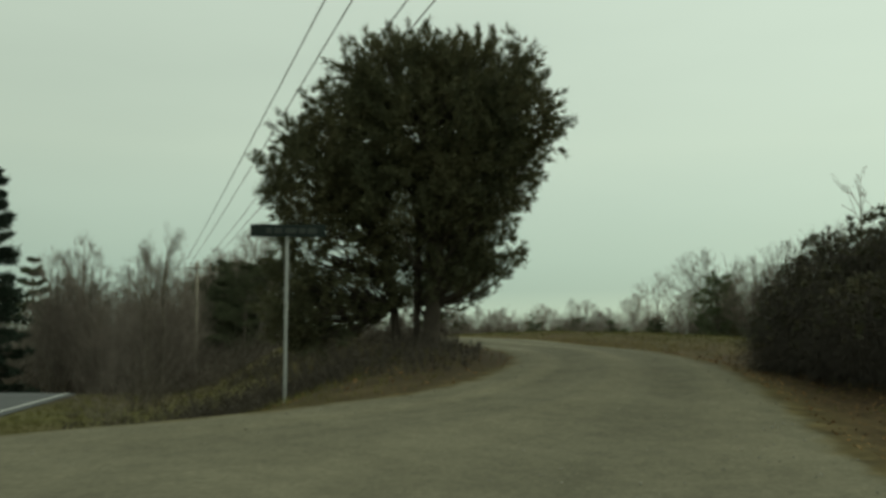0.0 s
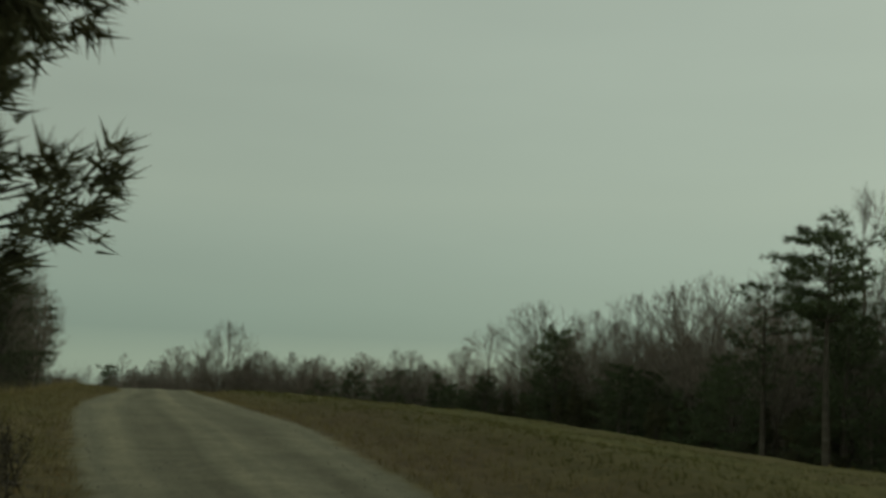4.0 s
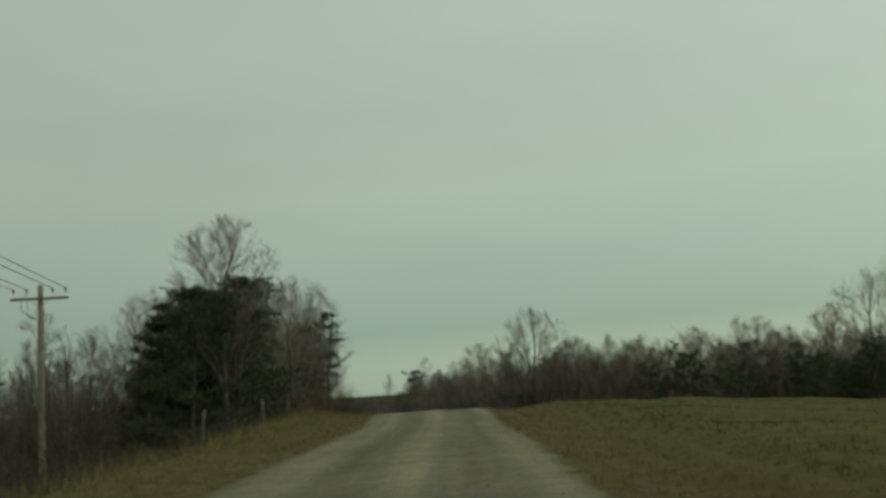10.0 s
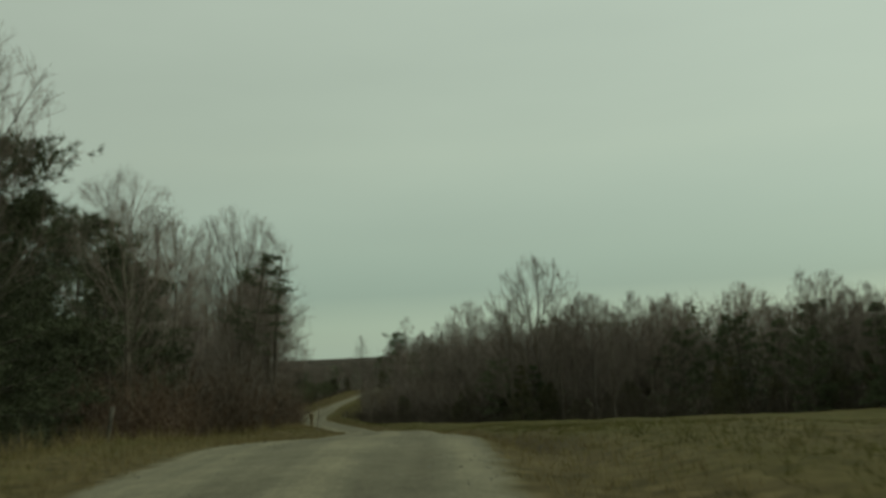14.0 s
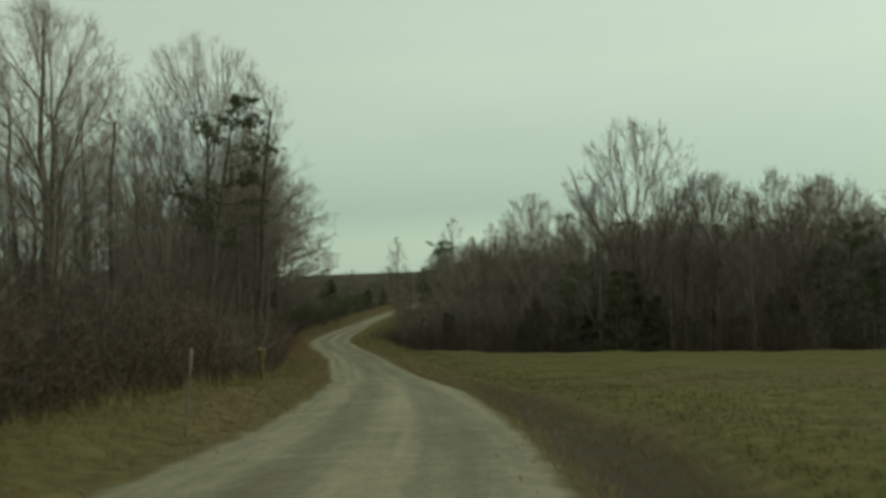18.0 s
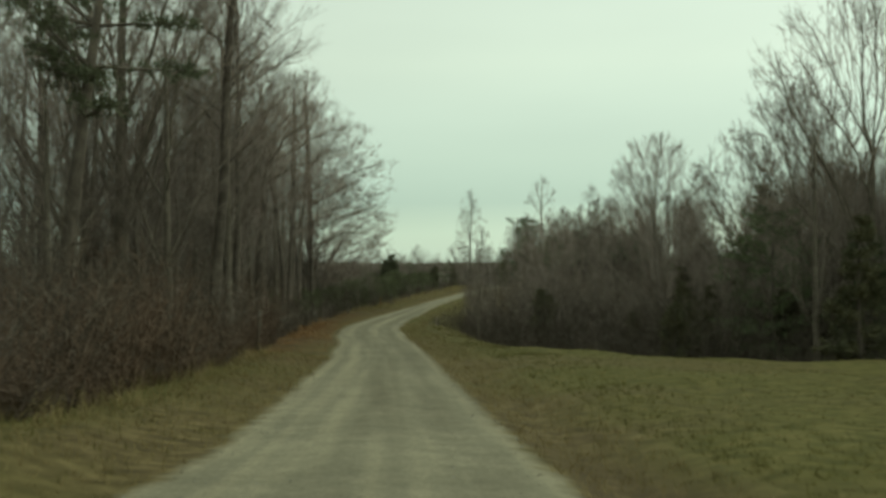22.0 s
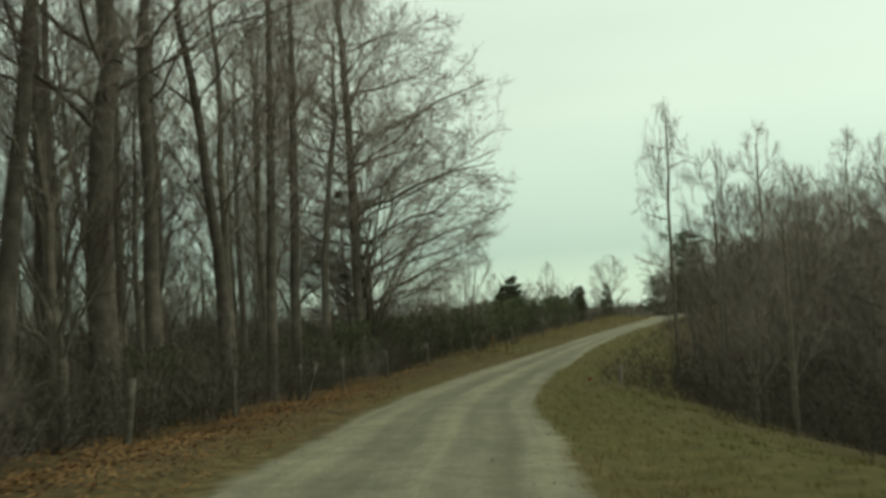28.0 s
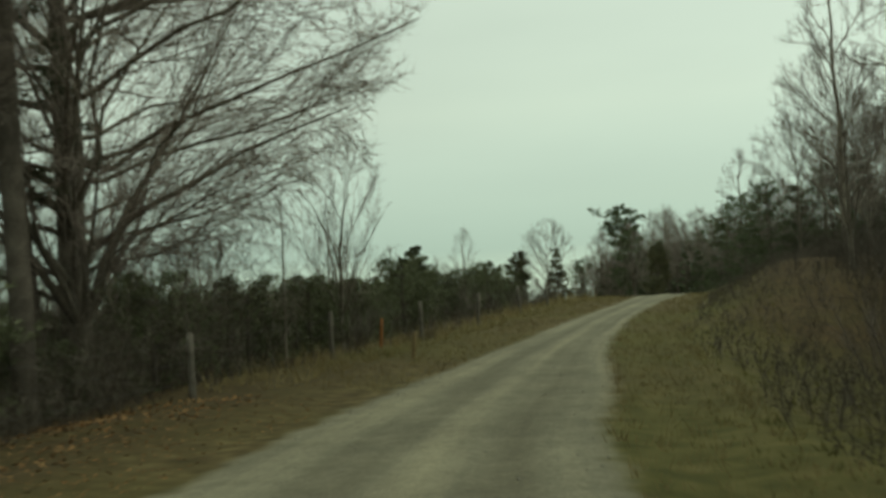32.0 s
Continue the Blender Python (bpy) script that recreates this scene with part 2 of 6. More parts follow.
def main_edge(y):
    return -9.4 - 0.23 * (y - 30) - 0.014 * np.clip(y - 62, 0, None) ** 2


def height(x, y, sunk=False):
    """The ground's height at x, y (arrays)."""
    x, y = np.asarray(x, float), np.asarray(y, float)
    yy = np.clip(y, -60, 420)
    xl, xr, z = (np.interp(yy, YS, a) for a in (XL, XR, ZR))
    ur, ul = np.clip(x - xr, 0, None), np.clip(xl - x, 0, None)
    # the field beside the road: a low bank, then a slope of its own
    bank = table(yy, [(0, 0), (20, 0.1), (28, 0.2), (36, 0.4), (60, 0.38), (80, 0.28), (95, 0.1), (105, 0.1), (130, 0.15), (200, 0.1), (225, 0), (255, 0), (264, 0.1), (270, 0.7), (279, 1.5), (300, 1.5), (330, 1.6)])
    reach = table(yy, [(0, 4), (40, 4), (95, 4), (255, 4), (272, 6), (420, 6)])
    tilt = table(yy, [(0, -0.02), (30, -0.09), (50, -0.10), (61, -0.08), (71, -0.06), (80, -0.05), (90, -0.045), (100, -0.04), (112, -0.02), (130, 0.0), (170, 0.008), (195, -0.02), (206, -0.16),
                      (222, -0.24), (240, -0.26), (255, -0.30), (262, -0.2), (270, 0.0), (285, 0.03), (300, 0.05), (420, 0.05)])
    far_tilt = table(yy, [(0, -0.02), (30, -0.03), (50, -0.04), (75, -0.10), (100, -0.12), (115, -0.08), (140, -0.02), (170, 0), (420, 0)])
    ditch = table(yy, [(0, 0.05), (40, 0.08), (92, 0.10), (104, 0.40), (150, 0.40), (185, 0.12), (420, 0.1)])
    start = table(yy, [(0, 3), (200, 3), (215, 3.5), (236, 3.0), (248, 2.0), (262, 2.0), (420, 3)])
    right = bank * step(0.3, 1, ur / reach) + tilt * np.minimum(np.clip(ur - start, 0, None), table(yy, [(0, 40), (195, 40), (207, 9), (255, 9), (275, 14), (420, 14)])) + far_tilt * np.clip(ur - 14, 0, 40) - ditch * step(0, 1.0, ur) * (1 - step(1.0, 3.0, ur))
    # the other side: verge, then a fall to low ground and woods
    fall = table(yy, [(0, 0.3), (16, 0.7), (22, 2.2), (34, 2.4), (50, 2.6), (100, 2.8), (118, 1.4), (140, 0.8), (215, 0.8), (235, 0.6), (260, 0.9), (300, 0.6), (420, 0.5)])
    verge = table(yy, [(0, 1), (16, 0.5), (22, 0.9), (27, 1.6), (38, 3.0), (50, 2.4), (110, 2.4), (125, 3.2), (220, 3), (420, 3)])
    left = table(yy, [(0, 0.12), (114, 0.12), (126, 0.4), (158, 0.4), (176, 0.12), (420, 0.12)]) * step(0.3, 2.2, ul) - fall * step(0, 9, ul - verge) - 0.02 * np.clip(ul - 14, 0, 60)
    h = z + np.where(ur > 0, right, 0) + np.where(ul > 0, left, 0)
    # the paved road that the gravel one leaves
    e = main_edge(y)
    mz = table(y, [(-60, -0.3), (0, -0.05), (20, -0.15), (34, -0.25), (46, -0.35), (54, -1.9), (64, -4.0), (80, -5.5), (110, -6.5), (200, -9)])
    side = np.where(x > e, step(9, 0.8, x - e), step(-16, -8, x - e))
    side = side * step(110, 70, y) * np.where((x > xl - 0.3) & (y > 10), 0, 1)
    h = h * (1 - side) + mz * side
    # unevenness off the road, hills far off
    off = step(0.5, 5, ur + ul) * (1 - side)
    h = h + off * (0.10 * waves(x, y, 9, 3) + 0.045 * waves(x, y, 6.0, 4))
    d = np.hypot(x + 10, y - 130)
    h = h + step(300, 800, d) * (2.5 * waves(x, y, 420, 5)) - 4 * step(60, 160, x) - 3 * step(420, 600, y)
    # valley to the west
    h = h - 5 * step(-40, -120, x) * step(200, 60, np.abs(y - 60))
    h = np.where(ur + ul <= 0, z, h)
    # under the road and its shoulders the ground lies lower
    return h - 0.09 * step(-1.3, -0.9, np.minimum(x - xl, xr - x)) if sunk else h


def ground_z(x, y):
    return float(height(np.array([x]), np.array([y]))[0])


def mesh_of(name, verts, quads=None, tris=None, mat=None, smooth=False):
    """A mesh from arrays of corners and faces."""
    me = bpy.data.meshes.new(name)
    verts = np.asarray(verts, np.float32).reshape(-1, 3)
    loops, sizes = [], []
    if quads is not None and len(quads):
        q = np.asarray(quads, np.int32)
        loops.append(q.ravel())
        sizes.append(np.full(len(q), 4, np.int32))
    if tris is not None and len(tris):
        q = np.asarray(tris, np.int32)
        loops.append(q.ravel())
        sizes.append(np.full(len(q), 3, np.int32))
    loops, sizes = np.concatenate(loops), np.concatenate(sizes)
    me.vertices.add(len(verts))
    me.vertices.foreach_set("co", verts.ravel())
    me.loops.add(len(loops))
    me.loops.foreach_set("vertex_index", loops)
    me.polygons.add(len(sizes))
    me.polygons.foreach_set("loop_start", np.concatenate([[0], np.cumsum(sizes)[:-1]]).astype(np.int32))
    me.polygons.foreach_set("use_smooth", np.full(len(sizes), smooth))
    me.update(calc_edges=True)
    me.validate()
    if mat:
        me.materials.append(mat)
    return me


def grid_faces(nx, ny):
    i = np.arange((ny - 1) * nx).reshape(ny - 1, nx)[:, :-1].ravel()
    return np.stack([i, i + 1, i + nx + 1, i + nx], 1)


def ground_material(name="winter_grass_and_litter"):
    """Short winter grass, dry verge and leaf litter, told apart by where they lie."""
    m = bpy.data.materials.new(name)
    m.use_nodes = True
    n, l = m.node_tree.nodes, m.node_tree.links
    b = n["Principled BSDF"]
    b.inputs["Roughness"].default_value = 0.95
    b.inputs["Specular IOR Level"].default_value = 0.1
    co = n.new("ShaderNodeTexCoord")

    def grain(scale, detail=5.0):
        t = n.new("ShaderNodeTexNoise")
        t.inputs["Scale"].default_value, t.inputs["Detail"].default_value = scale, detail
        l.new(co.outputs["Object"], t.inputs["Vector"])
        return t.outputs["Fac"]

    def ramp(fac, *stops):
        r = n.new("ShaderNodeValToRGB")
        e = r.color_ramp.elements
        e[0].position, e[0].color = stops[0][0], (*stops[0][1], 1)
        e[1].position, e[1].color = stops[-1][0], (*stops[-1][1], 1)
        for p, c in stops[1:-1]:
            e.new(p).color = (*c, 1)
        l.new(fac, r.inputs[0])
        return r.outputs["Color"]

    def mix(fac, a, c):
        x = n.new("ShaderNodeMix")
        x.data_type = "RGBA"
        l.new(fac, x.inputs[0])
        l.new(a, x.inputs[6])
        l.new(c, x.inputs[7])
        return x.outputs[2]

    def math_(op, a, c):
        x = n.new("ShaderNodeMath")
        x.operation = op
        x.use_clamp = True
        for k, v in enumerate((a, c)):
            if isinstance(v, float):
                x.inputs[k].default_value = v
            else:
                l.new(v, x.inputs[k])
        return x.outputs[0]

    def attr(name):
        a = n.new("ShaderNodeAttribute")
        a.attribute_name = name
        return a.outputs["Fac"]

    green = ramp(grain(2.2), (0.3, (0.061, 0.06, 0.017)), (0.5, (0.1, 0.091, 0.029)), (0.72, (0.157, 0.131, 0.05)))
    dry = ramp(grain(2.8), (0.3, (0.058, 0.044, 0.02)), (0.5, (0.11, 0.083, 0.038)), (0.72, (0.185, 0.142, 0.068)))
    leaf = ramp(grain(7.0), (0.3, (0.036, 0.025, 0.016)), (0.5, (0.075, 0.05, 0.028)), (0.72, (0.14, 0.09, 0.047)))
    patch = ramp(grain(0.14, 8.0), (0.44, (0, 0, 0)), (0.62, (1, 1, 1)))
    edge = math_("ADD", attr("dry"), math_("MULTIPLY", patch, 0.6))
    col = mix(edge, green, dry)
    lit = math_("MULTIPLY", attr("litter"), ramp(grain(0.5, 8.0), (0.25, (0.5, 0.5, 0.5)), (0.6, (1, 1, 1))))
    col = mix(lit, col, leaf)
    # floor of the woods; also colours the shade painted round the old cedar
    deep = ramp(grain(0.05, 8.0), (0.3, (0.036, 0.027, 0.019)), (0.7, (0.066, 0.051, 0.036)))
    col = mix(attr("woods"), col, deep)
    l.new(col, b.inputs["Base Color"])
    bp = n.new("ShaderNodeBump")
    bp.inputs["Strength"].default_value, bp.inputs["Distance"].default_value = 0.18, 0.03
    l.new(grain(9.0, 8.0), bp.inputs["Height"])
    l.new(bp.outputs["Normal"], b.inputs["Normal"])
    return m


def axis(parts):
    return np.unique(np.concatenate([np.arange(a, b, s) for a, b, s in parts] + [[parts[-1][1]]]))


def lay_cover(me, x, y):
    """What covers the ground: dry grass, leaf litter, floor of the woods, painted shade under the cedar."""
    yy = np.clip(y, -60, 420)
    ul, ur = np.interp(yy, YS, XL) - x, x - np.interp(yy, YS, XR)
    out = np.maximum(ul, ur)
    dry = 0.6 * (1 - step(0.8, 3.5, out)) * (1 - 0.95 * step(205, 220, y) * step(280, 268, y) * (ur > 0)) + 0.15 * step(40, 36, np.abs(y - 60)) * (ur > 0) * step(9, 3, ur)
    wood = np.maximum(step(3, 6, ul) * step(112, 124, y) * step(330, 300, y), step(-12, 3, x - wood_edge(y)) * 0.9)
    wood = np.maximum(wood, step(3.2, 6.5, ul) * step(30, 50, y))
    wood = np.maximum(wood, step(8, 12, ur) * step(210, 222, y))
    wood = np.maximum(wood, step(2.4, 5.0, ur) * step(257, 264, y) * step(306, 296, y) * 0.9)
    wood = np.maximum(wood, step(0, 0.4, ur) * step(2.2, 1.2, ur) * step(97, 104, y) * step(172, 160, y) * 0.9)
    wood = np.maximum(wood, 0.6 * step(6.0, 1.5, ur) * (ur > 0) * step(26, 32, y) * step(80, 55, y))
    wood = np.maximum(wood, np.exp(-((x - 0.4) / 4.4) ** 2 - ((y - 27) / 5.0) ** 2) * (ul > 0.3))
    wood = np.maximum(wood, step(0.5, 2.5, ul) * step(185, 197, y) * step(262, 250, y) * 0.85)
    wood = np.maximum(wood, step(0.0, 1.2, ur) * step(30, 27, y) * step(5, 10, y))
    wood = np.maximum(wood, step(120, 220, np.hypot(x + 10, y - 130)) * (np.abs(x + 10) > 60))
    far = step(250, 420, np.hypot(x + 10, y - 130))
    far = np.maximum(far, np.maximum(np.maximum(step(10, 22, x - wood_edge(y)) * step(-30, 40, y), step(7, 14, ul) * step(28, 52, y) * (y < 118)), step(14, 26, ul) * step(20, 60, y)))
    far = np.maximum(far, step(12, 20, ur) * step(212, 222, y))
    # shade under the old cedar, painted in as the dark floor colour
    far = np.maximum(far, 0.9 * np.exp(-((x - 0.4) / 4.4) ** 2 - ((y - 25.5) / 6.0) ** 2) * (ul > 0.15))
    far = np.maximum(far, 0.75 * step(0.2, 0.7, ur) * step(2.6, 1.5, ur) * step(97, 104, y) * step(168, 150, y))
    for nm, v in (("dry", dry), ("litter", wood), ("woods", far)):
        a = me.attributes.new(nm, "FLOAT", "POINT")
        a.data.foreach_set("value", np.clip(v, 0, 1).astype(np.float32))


def build_ground():
    xs = axis([(-3000, -600, 200), (-600, -160, 40), (-160, -70, 3), (-70, -50, 1.6), (-50, 12, 0.7), (12, 22, 1), (22, 80, 2), (80, 160, 8), (160, 600, 40), (600, 3000, 200)])
    ys = axis([(-2500, -500, 200), (-500, -60, 30), (-60, -10, 3), (-10, 10, 1.2), (10, 304, 0.6), (304, 306, 1), (306, 330, 2), (330, 480, 5), (480, 900, 30), (900, 3400, 200)])
    gx, gy = np.meshgrid(xs, ys)
    x, y = gx.ravel(), gy.ravel()
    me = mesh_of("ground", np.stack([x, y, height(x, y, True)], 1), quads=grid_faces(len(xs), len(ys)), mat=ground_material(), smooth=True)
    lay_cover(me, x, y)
    return tagged(new("ground", me), "short green and brown winter grass with dry leaf litter", "ground", kind="structure")


def wood_edge(y):
    """Where the woods begin on the field's far side: x by y."""
    return table(y, [(-60, 30), (20, 32), (60, 38), (120, 40), (150, 41), (172, 37), (186, 28), (194, 12), (198, -3), (203, -13), (212, -19), (225, -24), (240, -27), (255, -28), (300, -25), (420, 5)])


def road_material():
    """Pale packed gravel with darker wheel tracks along it."""
    m = ground_material("packed_gravel_and_shoulder")
    n, l = m.node_tree.nodes, m.node_tree.links
    b = n["Principled BSDF"]
    verge = b.inputs["Base Color"].links[0].from_socket
    co = n.new("ShaderNodeTexCoord")
    uv = n.new("ShaderNodeAttribute")
    uv.attribute_name = "across"
    sep = n.new("ShaderNodeSeparateXYZ")
    l.new(co.outputs["Object"], sep.inputs[0])
    mp = n.new("ShaderNodeCombineXYZ")
    for k, (src, f) in enumerate(((uv.outputs["Fac"], 4.6), (sep.outputs["Y"], 0.035))):
        sc = n.new("ShaderNodeMath")
        sc.operation = "MULTIPLY"
        sc.inputs[1].default_value = f
        l.new(src, sc.inputs[0])
        l.new(sc.outputs[0], mp.inputs[k])
    big, mid, fine = (n.new("ShaderNodeTexNoise") for _ in range(3))
    for t, s, d in ((big, 0.8, 6), (mid, 2.2, 7), (fine, 24, 5)):
        t.inputs["Scale"].default_value, t.inputs["Detail"].default_value = s, d
    l.new(mp.outputs[0], big.inputs["Vector"])
    l.new(mp.outputs[0], mid.inputs["Vector"])
    l.new(co.outputs["Object"], fine.inputs["Vector"])
    wob = n.new("ShaderNodeMath")
    wob.operation = "MULTIPLY_ADD"
    wob.inputs[1].default_value = 0.12
    l.new(big.outputs["Fac"], wob.inputs[0])
    l.new(uv.outputs["Fac"], wob.inputs[2])
    track = n.new("ShaderNodeValToRGB")
    e = track.color_ramp.elements
    e[0].position, e[0].color = 0.0, (0.6, 0.6, 0.6, 1)
    e[1].position, e[1].color = 1.0, (0.6, 0.6, 0.6, 1)
    for p, v in ((0.12, 0.65), (0.24, 0.95), (0.34, 0.15), (0.46, 0.05), (0.55, 0.8), (0.64, 0.95), (0.72, 0.3), (0.86, 0.05), (0.96, 0.7)):
        e.new(p).color = (v, v, v, 1)
    l.new(wob.outputs[0], track.inputs[0])
    # on the low stretch the wheels keep to the inside of the bend
    bend_track = n.new("ShaderNodeValToRGB")
    e = bend_track.color_ramp.elements
    e[0].position, e[0].color = 0.0, (0.9, 0.9, 0.9, 1)
    e[1].position, e[1].color = 1.0, (0.6, 0.6, 0.6, 1)
    for p, v in ((0.10, 0.95), (0.2, 0.55), (0.3, 0.9), (0.42, 0.8), (0.52, 0.1), (0.66, 0.0), (0.74, 0.45), (0.84, 0.1), (0.94, 0.3)):
        e.new(p).color = (v, v, v, 1)
    l.new(wob.outputs[0], bend_track.inputs[0])
    place = n.new("ShaderNodeMapRange")
    place.inputs["From Min"].default_value, place.inputs["From Max"].default_value = 100.0, 300.0
    l.new(sep.outputs["Y"], place.inputs["Value"])
    where = n.new("ShaderNodeValToRGB")
    e = where.color_ramp.elements
    e[0].position, e[0].color = 0.27, (0, 0, 0, 1)
    e[1].position, e[1].color = 0.56, (0, 0, 0, 1)
    for p in (0.36, 0.46):
        e.new(p).color = (1, 1, 1, 1)
    l.new(place.outputs[0], where.inputs[0])
    tracks = n.new("ShaderNodeMix")
    tracks.data_type = "RGBA"
    l.new(where.outputs["Color"], tracks.inputs[0])
    l.new(track.outputs["Color"], tracks.inputs[6])
    l.new(bend_track.outputs["Color"], tracks.inputs[7])
    f1 = n.new("ShaderNodeMath")
    f1.operation = "MULTIPLY_ADD"
    # the tracks fade out where the road fans into the junction
    for node, near, far in ((f1, 0.05, 0.31), (None, 0.25, 0.68), (None, 0.375, 0.0)):
        fade = n.new("ShaderNodeMapRange")
        for key, value in (("From Min", 16.0), ("From Max", 34.0), ("To Min", near), ("To Max", far)):
            fade.inputs[key].default_value = value
        l.new(sep.outputs["Y"], fade.inputs["Value"])
        if node:
            l.new(fade.outputs[0], node.inputs[1])
        elif far:
            streak = fade
        else:
            level = fade
    l.new(tracks.outputs[2], f1.inputs[0])
    f2 = n.new("ShaderNodeMath")
    f2.operation = "MULTIPLY_ADD"
    l.new(streak.outputs[0], f2.inputs[1])
    l.new(level.outputs[0], f2.inputs[2])
    l.new(mid.outputs["Fac"], f2.inputs[0])
    l.new(f2.outputs[0], f1.inputs[2])
    ramp = n.new("ShaderNodeValToRGB")
    e = ramp.color_ramp.elements
    e[0].position, e[0].color = 0.22, (0.156, 0.139, 0.095, 1)
    e[1].position, e[1].color = 0.80, (0.324, 0.289, 0.195, 1)
    e.new(0.49).color = (0.218, 0.199, 0.139, 1)
    l.new(f1.outputs[0], ramp.inputs[0])
    grit = n.new("ShaderNodeMapRange")
    grit.inputs["From Min"].default_value, grit.inputs["From Max"].default_value = 0.3, 0.7
    grit.inputs["To Min"].default_value, grit.inputs["To Max"].default_value = 0.78, 1.2
    l.new(fine.outputs["Fac"], grit.inputs["Value"])
    mul = n.new("ShaderNodeVectorMath")
    mul.operation = "SCALE"
    l.new(ramp.outputs["Color"], mul.inputs[0])
    l.new(grit.outputs[0], mul.inputs["Scale"])
    # blotches of damp and clods, broken up further by a finer grain
    last = mul.outputs[0]
    for scale, lo, hi in ((0.35, 0.91, 1.09), (1.3, 0.93, 1.07), (2.6, 0.95, 1.05), (9.0, 0.92, 1.08)):
        t = n.new("ShaderNodeTexNoise")
        t.inputs["Scale"].default_value, t.inputs["Detail"].default_value = scale, 7.0
        l.new(co.outputs["Object"], t.inputs["Vector"])
        rg = n.new("ShaderNodeMapRange")
        rg.inputs["From Min"].default_value, rg.inputs["From Max"].default_value = 0.35, 0.65
        rg.inputs["To Min"].default_value, rg.inputs["To Max"].default_value = lo, hi
        l.new(t.outputs["Fac"], rg.inputs["Value"])
        v = n.new("ShaderNodeVectorMath")
        v.operation = "SCALE"
        l.new(last, v.inputs[0])
        l.new(rg.outputs[0], v.inputs["Scale"])
        last = v.outputs[0]
    # the gravel is darker near the junction
    darken = n.new("ShaderNodeMapRange")
    for key, value in (("From Min", 25.0), ("From Max", 110.0), ("To Min", 0.76), ("To Max", 1.0)):
        darken.inputs[key].default_value = value
    l.new(sep.outputs["Y"], darken.inputs["Value"])
    v = n.new("ShaderNodeVectorMath")
    v.operation = "SCALE"
    l.new(last, v.inputs[0])
    l.new(darken.outputs[0], v.inputs["Scale"])
    last = v.outputs[0]
    # the ragged edge where gravel gives way to the verge
    at = n.new("ShaderNodeAttribute")
    at.attribute_name = "gravel"
    rag = n.new("ShaderNodeTexNoise")
    rag.inputs["Scale"].default_value, rag.inputs["Detail"].default_value = 1.6, 9.0
    l.new(co.outputs["Object"], rag.inputs["Vector"])
    add = n.new("ShaderNodeMath")
    add.operation = "MULTIPLY_ADD"
    add.inputs[1].default_value = 0.32
    l.new(rag.outputs["Fac"], add.inputs[0])
    l.new(at.outputs["Fac"], add.inputs[2])
    cut = n.new("ShaderNodeMapRange")
    cut.interpolation_type = "SMOOTHSTEP"
    cut.inputs["From Min"].default_value, cut.inputs["From Max"].default_value = 0.56, 0.76
    l.new(add.outputs[0], cut.inputs["Value"])
    mixer = n.new("ShaderNodeMix")
    mixer.data_type = "RGBA"
    l.new(cut.outputs[0], mixer.inputs[0])
    l.new(verge, mixer.inputs[6])
    l.new(last, mixer.inputs[7])
    l.new(mixer.outputs[2], b.inputs["Base Color"])
    return m


